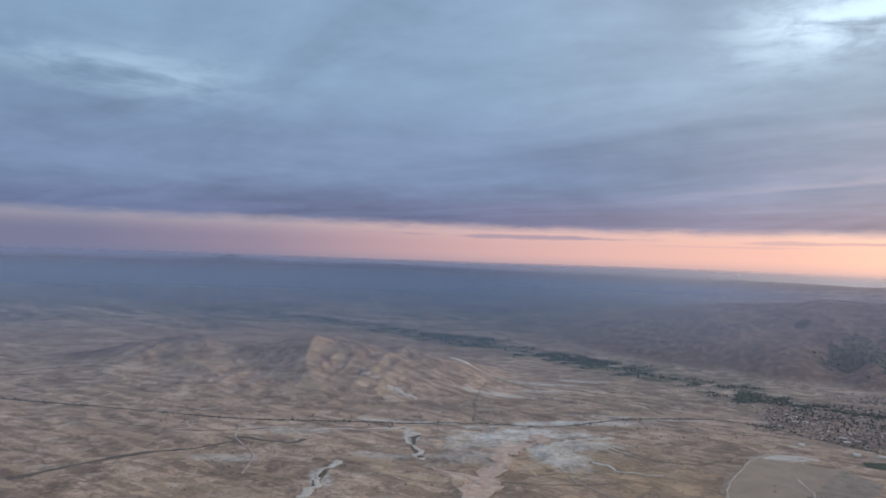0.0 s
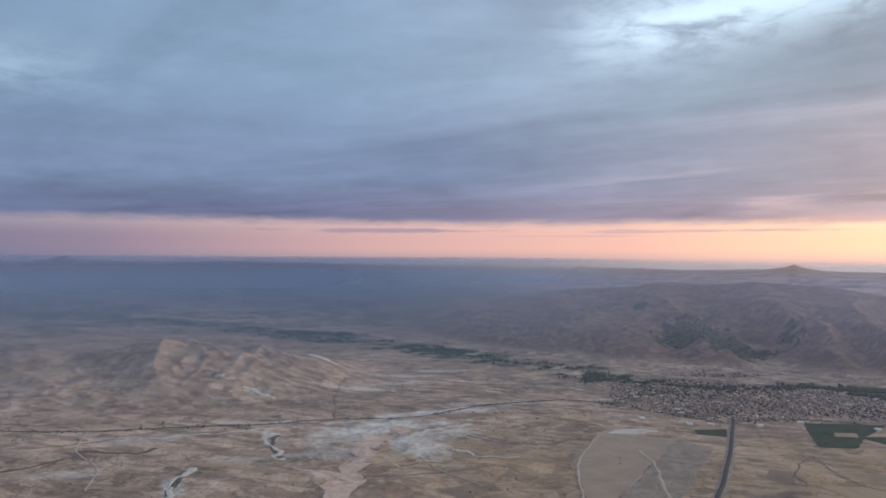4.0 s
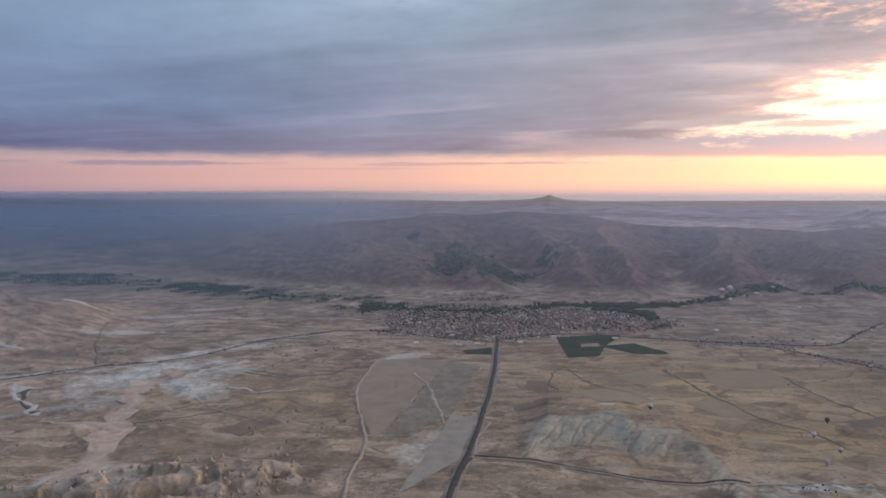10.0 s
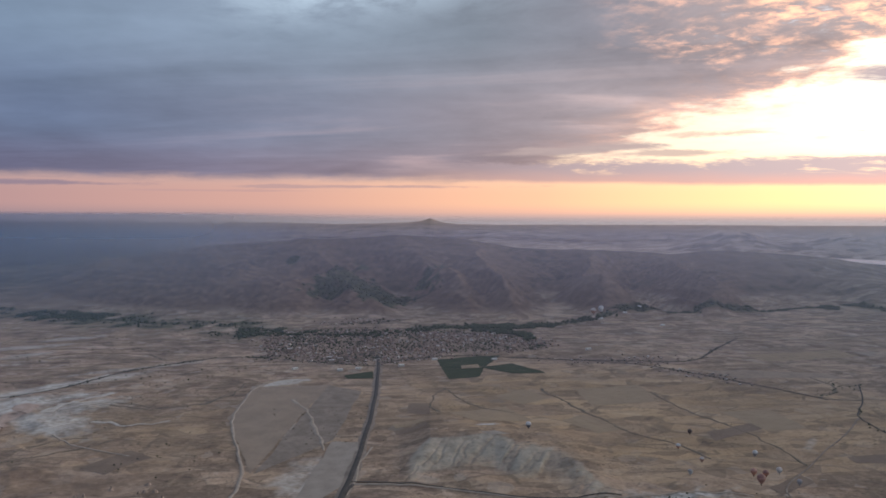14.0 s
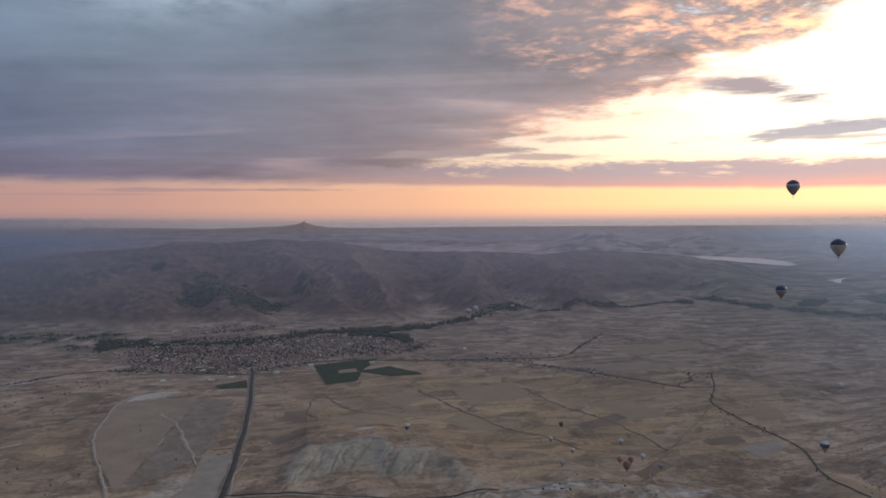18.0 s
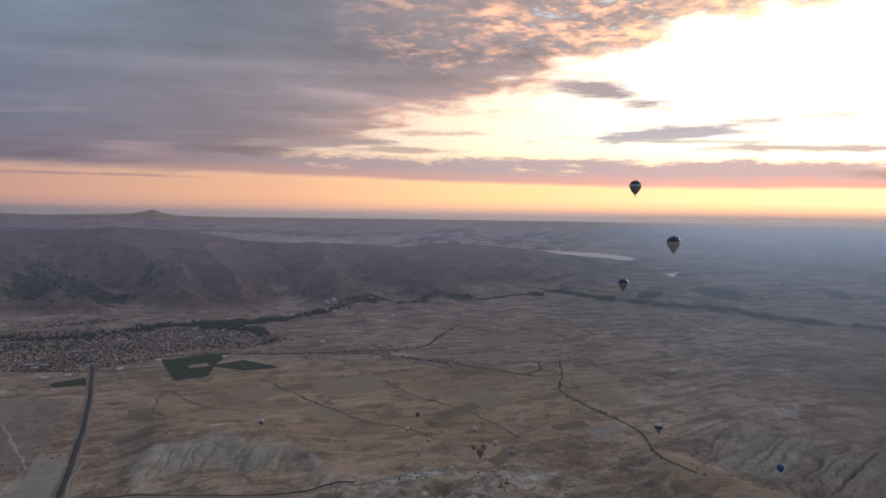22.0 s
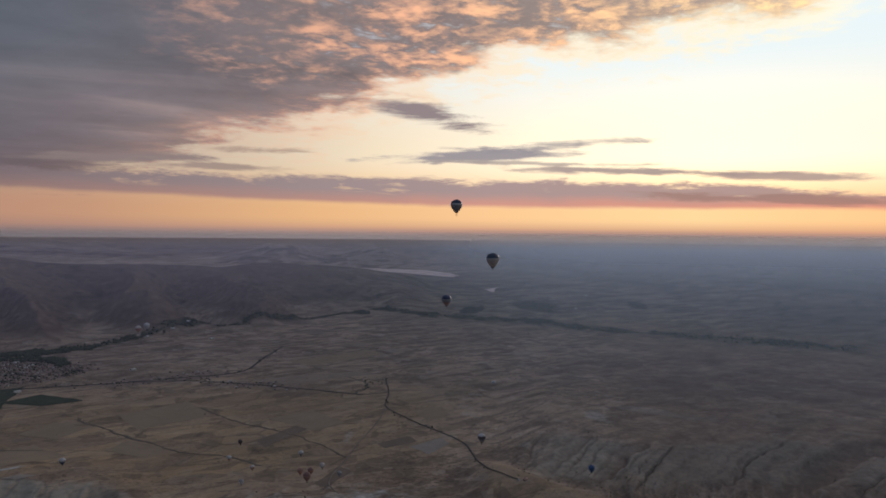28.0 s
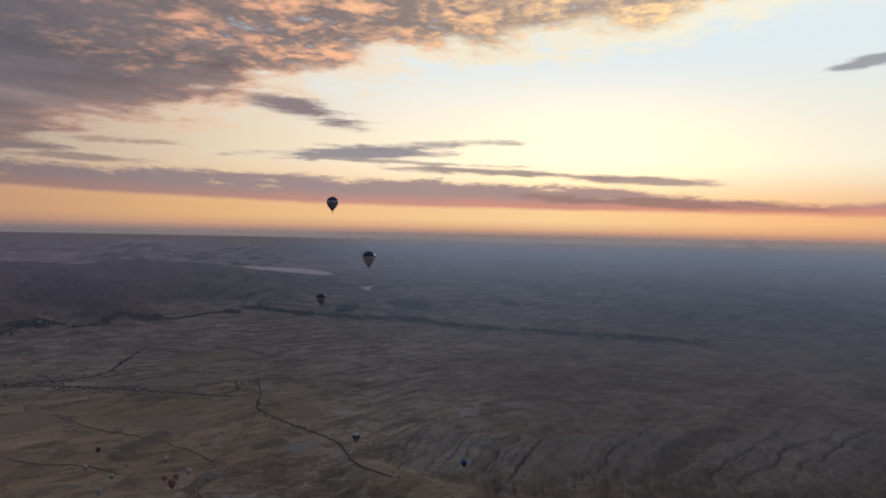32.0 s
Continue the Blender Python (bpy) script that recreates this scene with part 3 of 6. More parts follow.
    for p in HILL_WOODS:
        wood = np.maximum(wood, 0.95 * inside(X + 320 * (n - .5) + 90 * (m - .5), Y + 420 * (q - .5) + 120 * (m - .5), p) * smooth01(0.28, 0.40, 0.6 * n + 0.4 * m))
    town = inside(X + 260 * (n - .5) + 90 * (m - .5), Y + 260 * (q - .5) + 90 * (m - .5), TOWN) * smooth01(0.25, 0.5, 0.5 * n + 0.5 * m)
    for p in SUBURBS:
        town = np.maximum(town, 0.8 * inside(X, Y, p))
    return chalk, pink, wood, town


def bare_faces(X, Y):
    """Where the grey chalk of the bluff and of the eastern scarp lies bare; creases stay dark, as if shaded."""
    R, az = np.hypot(X, Y), np.degrees(np.arctan2(X, Y))
    n, m = fbm(X / 70, Y / 70, 4, 101), fbm(X / 22, Y / 22, 3, 111)
    d = np.interp(az, BLUFF_AZ, BLUFF_R) - R
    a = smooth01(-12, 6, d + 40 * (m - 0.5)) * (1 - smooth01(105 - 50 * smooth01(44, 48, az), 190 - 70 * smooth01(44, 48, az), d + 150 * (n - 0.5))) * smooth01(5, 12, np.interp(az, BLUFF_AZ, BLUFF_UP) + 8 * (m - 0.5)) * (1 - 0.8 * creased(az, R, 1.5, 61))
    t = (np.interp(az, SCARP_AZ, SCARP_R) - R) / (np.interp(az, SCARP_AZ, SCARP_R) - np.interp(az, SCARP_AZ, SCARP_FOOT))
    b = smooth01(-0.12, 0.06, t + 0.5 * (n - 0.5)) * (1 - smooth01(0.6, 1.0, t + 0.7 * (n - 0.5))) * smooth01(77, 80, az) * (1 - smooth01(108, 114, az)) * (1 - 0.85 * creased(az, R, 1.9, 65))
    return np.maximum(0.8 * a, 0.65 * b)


# ---- materials ----
def material(name, rough=0.9, metal=0.0, spec=0.2):
    m = bpy.data.materials.new(name)
    m.use_nodes = True
    p = m.node_tree.nodes["Principled BSDF"]
    p.inputs["Roughness"].default_value, p.inputs["Metallic"].default_value = rough, metal
    p.inputs["Specular IOR Level"].default_value = spec
    return m, m.node_tree, p


def coloured(name, a, b, scale=0.3, rough=0.9, metal=0.0, spec=0.2, vary=0.0, bump_height=0.0):
    """Two tones of one surface, mixed by a noise of that scale, and varied from object to object."""
    m, nt, p = material(name, rough, metal, spec)
    t = nt.nodes.new("ShaderNodeTexCoord")
    pos = Val(nt, t.outputs["Object"])
    f = grain(pos, scale, 5) * 0.7 + grain(pos, scale * 6, 3) * 0.3
    col = mix(f.smooth(0.3, 0.7), a, b)
    if vary:
        info = nt.nodes.new("ShaderNodeObjectInfo")
        k = Val(nt, info.outputs["Random"]) * vary + (1 - vary * 0.5)
        col = mix(1.0, col, joinxyz(k, k, k), "MULTIPLY")
    nt.links.new(col.sock, p.inputs["Base Color"])
    if bump_height:
        b_ = nt.nodes.new("ShaderNodeBump")
        b_.inputs["Distance"].default_value = bump_height
        nt.links.new(f.sock, b_.inputs["Height"])
        nt.links.new(b_.outputs[0], p.inputs["Normal"])
    return m


def ground_material():
    m, nt, p = material("dry_land", 0.95, 0, 0.1)
    plan = attribute(nt, "plan", "Vector")
    x, y, z = splitxyz(plan)
    wob = grain(plan, 0.006, 3)
    nib = grain(plan, 0.035, 4, 0.6)
    tx = x * 0.82 - y * 0.57 + wob * 45.0 + nib * 9.0
    ty = (x * 0.57 + y * 0.82) * 1.9 + wob * 70.0 + nib * 14.0
    turned = joinxyz(tx, ty, 0.0)
    field = splitxyz(cells(turned, 0.0052))
    plot = splitxyz(cells(turned, 0.0125))
    patch = splitxyz(cells(joinxyz(ty * 0.55, tx * 1.3, 2.0), 0.021))
    margin = cells(turned, 0.0052, "DISTANCE_TO_EDGE", "Distance")
    margin2 = cells(turned, 0.0125, "DISTANCE_TO_EDGE", "Distance")
    big = grain(plan, 0.0011, 4)
    rough_ = grain(plan, 0.012, 7, 0.68, 0.05)
    fine_ = grain(plan, 0.06, 5, 0.65)
    dots = grain(plan, 0.11, 2, 0.5)
    strips = grain(plan, 0.0075, 8, 0.68, 0.08)
    strips2 = grain(plan, 0.021, 7, 0.68, 0.1)
    plain = attribute(nt, "plain")
    near = attribute(nt, "near")
    tone = grain(plan, 0.0030, 7, 0.66, 0.1)
    worked = (field[0] * 0.34 + plot[1] * 0.20 + big * 0.42 + strips * 0.28 - 0.12).ramp([(0.16, (.180, .134, .098)), (0.36, (.250, .182, .120)), (0.5, (.298, .215, .134)), (0.66, (.334, .244, .152)), (0.9, (.37, .295, .205))])
    steppe = (strips * 0.50 + rough_ * 0.22 + plot[0] * 0.15 + patch[1] * 0.13).ramp([(0.26, (.150, .112, .094)), (0.40, (.222, .168, .137)), (0.50, (.280, .213, .170)), (0.60, (.333, .260, .208)), (0.78, (.43, .365, .315))])
    col = mix(plain * 0.75 + field[2] * 0.25, steppe, worked)
    col = mix(strips2.smooth(0.56, 0.70) * near * 0.45 * (plain * -0.92 + 1.0), col, (.40, .355, .31))
    col = mix(strips2.smooth(0.43, 0.30) * (near * 0.8 + 0.2) * (plain * -0.42 + 0.52), col, (.125, .104, .088))
    col = mix(margin.smooth(0.045, 0.012) * plot[2].smooth(0.3, 0.6) * 0.5, col, (.105, .086, .070))
    col = mix(margin2.smooth(0.05, 0.015) * field[1].smooth(0.45, 0.7) * 0.34, col, (.13, .11, .09))
    scrub = dots.smooth(0.58, 0.66) * grain(plan, 0.004, 3).smooth(0.40, 0.60)
    col = mix(scrub * 0.7, col, (.075, .068, .050))
    brown = grain(plan, 0.0055, 7, 0.66, 0.1)
    col = mix(brown.smooth(0.52, 0.64) * (plain * -0.6 + 1.0) * 0.75, col, mix(fine_.smooth(.4, .6), (.120, .096, .074), (.185, .148, .112)))
    crumb = grain(plan, 0.16, 3, 0.6)
    k = (fine_ * 1.1 + crumb * 0.9 + rough_ * 0.5 - 1.25) * (plain * -0.55 + 1.0) * (near * 0.55 + 0.45) + 1.04
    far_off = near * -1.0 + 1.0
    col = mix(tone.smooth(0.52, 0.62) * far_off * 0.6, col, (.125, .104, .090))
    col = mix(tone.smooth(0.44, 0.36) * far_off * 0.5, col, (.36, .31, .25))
    blotch = grain(joinxyz(x * 1.0 + y * 0.25, y * 0.75, 3.0), 0.0085, 8, 0.70, 0.1)
    col = mix(blotch.smooth(0.53, 0.63) * (plain * -0.8 + 1.0) * 0.68, col, (.108, .076, .064))
    col = mix(blotch.smooth(0.43, 0.35) * (plain * -0.8 + 1.0) * (near * -0.4 + 0.7), col, (.395, .308, .258))
    zones = grain(joinxyz(x * 0.0016, y * 0.0024, 4.0), 1.0, 4, 0.55, 0.5)
    k = k * (zones.smooth(0.3, 0.7) * 0.36 + 0.92)
    col = mix(1.0, col, joinxyz(k, k, k), "MULTIPLY")
    away = attribute(nt, "hill") * -1.0 + 1.0
    strip_ = splitxyz(cells(joinxyz(tx * 0.50 + ty * 0.10, ty * 1.35 - tx * 0.2, 5.0), 0.0125))
    tilled = away * (plain * -0.55 + 1.0)
    col = mix(strip_[0].smooth(0.70, 0.76) * 0.55 * tilled, col, mix(fine_.smooth(.4, .6), (.115, .090, .074), (.170, .130, .102)))
    col = mix(strip_[1].smooth(0.80, 0.86) * 0.50 * tilled, col, (.335, .262, .190))
    col = mix(patch[2].smooth(0.88, 0.92) * 0.40 * away, col, (.105, .084, .070))
    col = mix(plot[2].smooth(0.90, 0.93) * 0.34 * away, col, (.125, .098, .080))
    col = mix(patch[0].smooth(0.07, 0.04) * 0.30 * (plain * -0.6 + 1.0), col, (.43, .39, .345))
    chalk = attribute(nt, "chalk") * (rough_ * 0.5 + fine_ * 0.3 + strips2 * 0.2).smooth(0.28, 0.54)
    col = mix(chalk, col, mix((fine_ * 0.5 + rough_ * 0.5).smooth(.38, .62), (.29, .287, .27), (.56, .545, .515)))
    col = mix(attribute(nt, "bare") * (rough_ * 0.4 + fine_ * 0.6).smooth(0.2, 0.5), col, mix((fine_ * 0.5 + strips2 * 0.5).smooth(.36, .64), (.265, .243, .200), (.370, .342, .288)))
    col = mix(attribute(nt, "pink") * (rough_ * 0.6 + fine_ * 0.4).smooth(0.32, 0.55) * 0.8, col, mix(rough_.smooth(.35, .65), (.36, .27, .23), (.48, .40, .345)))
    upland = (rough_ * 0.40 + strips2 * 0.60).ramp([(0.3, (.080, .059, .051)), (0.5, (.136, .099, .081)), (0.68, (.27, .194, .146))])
    # Gullies darkened in colour, for scrub and for the shade of the relief.
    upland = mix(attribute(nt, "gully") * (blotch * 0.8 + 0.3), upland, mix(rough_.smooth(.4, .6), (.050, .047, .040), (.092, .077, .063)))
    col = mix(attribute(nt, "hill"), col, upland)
    radial = x * 0.9 + y * 0.35
    across = x * -0.35 + y * 0.9
    broad = grain(joinxyz(radial * 0.0007, across * 0.0013, 1.0), 1.0, 5, 0.6, 0.4)
    country = (broad * 0.50 + field[0] * 0.30 + plot[0] * 0.20).ramp([(0.30, (.055, .062, .048)), (0.42, (.105, .098, .075)), (0.52, (.190, .160, .125)), (0.64, (.27, .22, .165)), (0.8, (.38, .32, .25))])
    col = mix(attribute(nt, "far_land") * 0.85, col, country)
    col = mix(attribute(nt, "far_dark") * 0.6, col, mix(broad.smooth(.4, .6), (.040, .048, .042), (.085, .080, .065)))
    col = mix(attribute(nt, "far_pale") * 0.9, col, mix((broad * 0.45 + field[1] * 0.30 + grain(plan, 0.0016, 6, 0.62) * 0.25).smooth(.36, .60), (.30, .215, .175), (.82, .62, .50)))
    col = mix(attribute(nt, "wood") * 0.85, col, mix(rough_.smooth(.35, .65), (.034, .048, .034), (.078, .090, .056)))
    col = mix(attribute(nt, "town") * 0.85, col, mix(fine_.smooth(.35, .65), (.15, .118, .10), (.27, .205, .172)))
    nt.links.new(col.sock, p.inputs["Base Color"])
    b_ = nt.nodes.new("ShaderNodeBump")
    b_.inputs["Distance"].default_value, b_.inputs["Strength"].default_value = 4.0, 0.5
    nt.links.new((rough_ * 0.7 + fine_ * 0.3).sock, b_.inputs["Height"])
    nt.links.new(attribute(nt, "lie", "Vector").sock, b_.inputs["Normal"])
    nt.links.new(b_.outputs[0], p.inputs["Normal"])
    return m


def mesh_from(name, co, quads, mat=None, flat_shade=False):
    me = bpy.data.meshes.new(name)
    co = np.asarray(co, np.float32).reshape(-1, 3)
    quads = np.asarray(quads, np.int32)
    k = quads.shape[1]
    me.vertices.add(len(co))
    me.vertices.foreach_set("co", co.ravel())
    me.loops.add(quads.size)
    me.loops.foreach_set("vertex_index", quads.ravel())
    me.polygons.add(len(quads))
    me.polygons.foreach_set("loop_start", np.arange(0, quads.size, k, dtype=np.int32))
    me.update(calc_edges=True)
    if not flat_shade:
        me.polygons.foreach_set("use_smooth", np.ones(len(quads), bool))
    if mat:
        me.materials.append(mat)
    me.validate()
    return me


# ---- the ground: one sheet to the horizon ----
azs = np.concatenate([np.arange(-180, -36, 3.0), np.arange(-36, 116, 0.1), np.arange(116, 180, 3.0)])
down = np.concatenate([[89.5, 75, 60, 48, 40, 34], np.arange(30, 23, -0.5), np.arange(23, 9.0, -0.085), np.arange(9.0, 3.2, -0.04), np.arange(3.2, 2.0, -0.06), np.arange(2.0, 0.6, -0.05)])
ranges = np.concatenate([[0.01], EYE[2] / np.tan(np.radians(down)), [60000.0]])
AZ, RG = np.meshgrid(np.radians(azs), ranges, indexing="ij")
PX, PY = RG * np.sin(AZ), RG * np.cos(AZ)
PZ = height(PX, PY)
GX, GY, GZ = squeeze(PX, PY, PZ)
na, nr = GX.shape
i, j = np.meshgrid(np.arange(na), np.arange(nr - 1), indexing="ij")
i2 = (i + 1) % na
quads = np.stack([i * nr + j, i * nr + j + 1, i2 * nr + j + 1, i2 * nr + j], -1).reshape(-1, 4)
gme = mesh_from("ground", np.stack([GX, GY, GZ], -1), quads, ground_material())
plan_at = gme.attributes.new("plan", "FLOAT_VECTOR", "POINT")
plan_at.data.foreach_set("vector", np.stack([PX, PY, PZ], -1).astype(np.float32).ravel())
# the land's own slope, free of the drawing-in of the distance
P3 = np.stack([PX, PY, PZ], -1)
lie = np.cross(np.gradient(P3, axis=1), np.gradient(P3, axis=0))
lie *= np.sign(lie[..., 2:3] + 1e-12)
lie /= np.linalg.norm(lie, axis=-1, keepdims=True) + 1e-9
lie[:, :2] = lie[:, -1:] = (0, 0, 1)
lie_at = gme.attributes.new("lie", "FLOAT_VECTOR", "POINT")
lie_at.data.foreach_set("vector", lie.astype(np.float32).ravel())
chalk, pink, wood, town = soils(PX, PY)
HAZ = np.degrees(AZ)
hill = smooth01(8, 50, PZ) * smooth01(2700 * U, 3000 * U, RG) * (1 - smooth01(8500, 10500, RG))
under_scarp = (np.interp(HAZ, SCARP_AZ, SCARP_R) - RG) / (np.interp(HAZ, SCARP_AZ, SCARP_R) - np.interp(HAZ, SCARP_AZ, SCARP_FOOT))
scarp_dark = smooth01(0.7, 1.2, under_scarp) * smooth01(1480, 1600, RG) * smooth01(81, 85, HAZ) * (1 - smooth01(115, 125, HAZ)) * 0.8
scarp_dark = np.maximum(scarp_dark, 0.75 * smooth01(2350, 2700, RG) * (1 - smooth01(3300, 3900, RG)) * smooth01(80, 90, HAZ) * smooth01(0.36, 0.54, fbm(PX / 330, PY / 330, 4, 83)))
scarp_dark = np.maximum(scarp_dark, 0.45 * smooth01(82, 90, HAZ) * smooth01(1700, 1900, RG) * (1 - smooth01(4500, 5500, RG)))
# Shade is put into the colour of the scarp's creases.
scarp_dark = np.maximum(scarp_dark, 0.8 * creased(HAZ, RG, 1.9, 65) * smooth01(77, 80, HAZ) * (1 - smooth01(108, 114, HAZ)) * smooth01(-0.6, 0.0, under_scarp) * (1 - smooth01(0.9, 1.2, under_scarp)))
spur_d = RG - np.interp(HAZ, SPUR_AZ, SPUR_R)
spur_soil = smooth01(73, 76, HAZ) * (1 - smooth01(90, 94, HAZ)) * smooth01(-420, -200, spur_d) * (1 - smooth01(20, 90, spur_d)) * 0.9
far_brown = 0.6 * smooth01(4300, 7000, RG) * (1 - smooth01(14, 30, HAZ))
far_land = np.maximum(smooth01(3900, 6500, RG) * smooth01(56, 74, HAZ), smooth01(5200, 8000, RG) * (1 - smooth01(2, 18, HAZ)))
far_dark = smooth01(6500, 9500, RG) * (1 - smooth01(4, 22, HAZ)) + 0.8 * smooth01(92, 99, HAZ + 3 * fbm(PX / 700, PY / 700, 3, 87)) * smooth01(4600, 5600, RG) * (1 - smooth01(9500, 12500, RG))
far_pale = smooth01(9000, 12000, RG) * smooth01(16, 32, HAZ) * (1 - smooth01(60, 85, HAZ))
north_hill = np.clip(bump(PX, PY, -330, 2560, 560, 300, 12) + bump(PX, PY, -900, 2800, 400, 260), 0, 1) * 0.40
plain = np.clip(bump(PX, PY, 1230, 1030, 420, 430, 30) * 1.6 + bump(PX, PY, 1500, 700, 300, 200) + 0.75 * bump(PX, PY, 400, 1430, 300, 300), 0, 1)
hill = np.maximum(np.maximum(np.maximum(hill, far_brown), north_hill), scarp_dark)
hill = np.maximum(hill, 0.5 * (bump(PX, PY, 230, 1260, 170, 200, 20) + bump(PX, PY, -260, 1150, 300, 130)) * smooth01(0.40, 0.56, fbm(PX / 120, PY / 120, 4, 171)))
plain = np.maximum(plain, spur_soil)
for key, values in (("chalk", chalk), ("pink", pink), ("wood", wood), ("town", town), ("hill", hill), ("plain", plain), ("far_pale", far_pale), ("far_land", far_land), ("near", 1 - smooth01(1900, 4200, RG)), ("far_dark", far_dark), ("gully", gully_shade(PX, PY)), ("bare", bare_faces(PX, PY))):
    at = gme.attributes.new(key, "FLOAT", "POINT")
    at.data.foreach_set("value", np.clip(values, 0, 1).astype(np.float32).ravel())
tagged(new("ground", gme), "dry tan steppe with ploughed fields, chalk and hills", "ground", kind="structure")


# ---- haze: added see-through cylinders that stand in for bluish distance haze ----
def veil(name, radius, full, share, lift=0.0, base=6.0, west=-0.1):
    m = bpy.data.materials.new(name)
    m.use_nodes = True
    nt = m.node_tree
    nt.nodes.clear()
    t = nt.nodes.new("ShaderNodeTexCoord")
    s = (1 + (radius / REACH) ** 3) ** (-1 / 3)
    ground_z = EYE[2] * (1 - s)
    rim = EYE[2] + radius * s * math.tan(radians(0.6))
    x, y, z = splitxyz(Val(nt, t.outputs["Object"]))
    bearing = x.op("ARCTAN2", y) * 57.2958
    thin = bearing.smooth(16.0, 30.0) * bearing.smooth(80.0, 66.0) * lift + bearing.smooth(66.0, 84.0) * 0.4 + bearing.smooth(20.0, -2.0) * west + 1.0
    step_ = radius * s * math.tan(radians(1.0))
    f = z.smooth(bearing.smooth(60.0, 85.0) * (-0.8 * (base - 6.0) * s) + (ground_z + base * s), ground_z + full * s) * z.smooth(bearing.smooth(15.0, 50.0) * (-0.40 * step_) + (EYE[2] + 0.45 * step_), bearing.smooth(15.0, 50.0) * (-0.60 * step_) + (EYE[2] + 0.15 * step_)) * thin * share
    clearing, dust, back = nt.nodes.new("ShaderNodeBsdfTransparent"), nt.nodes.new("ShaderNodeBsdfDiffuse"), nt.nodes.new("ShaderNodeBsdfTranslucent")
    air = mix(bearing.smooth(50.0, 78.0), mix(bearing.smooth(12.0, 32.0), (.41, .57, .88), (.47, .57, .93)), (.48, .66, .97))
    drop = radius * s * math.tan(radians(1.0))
    # Near eye level the dawn's duller tint is put into the haze colour.
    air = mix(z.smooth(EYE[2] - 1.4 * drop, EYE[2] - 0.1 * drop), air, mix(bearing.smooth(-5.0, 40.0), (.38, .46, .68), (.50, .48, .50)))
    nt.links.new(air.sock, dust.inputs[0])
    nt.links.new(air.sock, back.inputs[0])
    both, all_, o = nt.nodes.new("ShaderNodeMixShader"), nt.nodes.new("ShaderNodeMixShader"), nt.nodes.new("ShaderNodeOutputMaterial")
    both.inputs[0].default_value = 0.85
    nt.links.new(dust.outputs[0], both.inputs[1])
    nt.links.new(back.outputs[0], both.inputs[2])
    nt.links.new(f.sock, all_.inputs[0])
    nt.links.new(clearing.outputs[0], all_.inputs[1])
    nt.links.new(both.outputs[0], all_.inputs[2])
    nt.links.new(all_.outputs[0], o.inputs[0])
    n = 240
    a = np.radians(np.linspace(-180, 180, n, endpoint=False))
    r = radius * s
    lo = np.stack([r * np.sin(a), r * np.cos(a), np.full(n, ground_z - 20)], -1)
    hi = np.stack([r * np.sin(a), r * np.cos(a), np.full(n, rim)], -1)
    k = np.arange(n)
    me = mesh_from(name, np.concatenate([lo, hi]), np.stack([k, (k + 1) % n, (k + 1) % n + n, k + n], -1), m)
    tagged(new(name, me), "tinted see-through sheet standing in for bluish morning haze", "haze", kind="structure")


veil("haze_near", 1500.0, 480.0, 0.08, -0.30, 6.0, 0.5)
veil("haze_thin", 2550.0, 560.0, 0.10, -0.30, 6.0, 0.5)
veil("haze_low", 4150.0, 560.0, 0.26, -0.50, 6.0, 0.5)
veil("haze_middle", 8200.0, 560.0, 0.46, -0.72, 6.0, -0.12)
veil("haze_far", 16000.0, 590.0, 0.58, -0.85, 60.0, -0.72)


# ---- parts and things ----
def part(name, me, parent, label="", loc=None):
    ob = new(name, me)
    ob.parent = parent
    if loc is not None:
        ob.location = loc
    if label:
        ob["label"] = label
    return ob


def bm_mesh(name, bm, mat, smooth=False):
    bmesh.ops.recalc_face_normals(bm, faces=bm.faces)
    me = bpy.data.meshes.new(name)
    bm.to_mesh(me)
    bm.free()
    me.materials.append(mat)
    if smooth:
        me.polygons.foreach_set("use_smooth", np.ones(len(me.polygons), bool))
    return me


def empty(name, m):
    ob = new(name)
    ob.empty_display_size = 0.1
    ob.matrix_basis = m
    return ob


def spline(pts, step):
    """Points along a smooth line through the plan, in metres."""
    p = [np.array(q, float) * U for q in pts]
    p = [2 * p[0] - p[1]] + p + [2 * p[-1] - p[-2]]
    outp = []
    for k in range(1, len(p) - 2):
        n = max(2, int(np.linalg.norm(p[k + 1] - p[k]) / step))
        for t in np.arange(n) / n:
            a, b, c, d = p[k - 1], p[k], p[k + 1], p[k + 2]
            outp.append(0.5 * (2 * b + (c - a) * t + (2 * a - 5 * b + 4 * c - d) * t * t + (3 * b - a - 3 * c + d) * t ** 3))
    outp.append(p[-2])
    return np.array(outp)


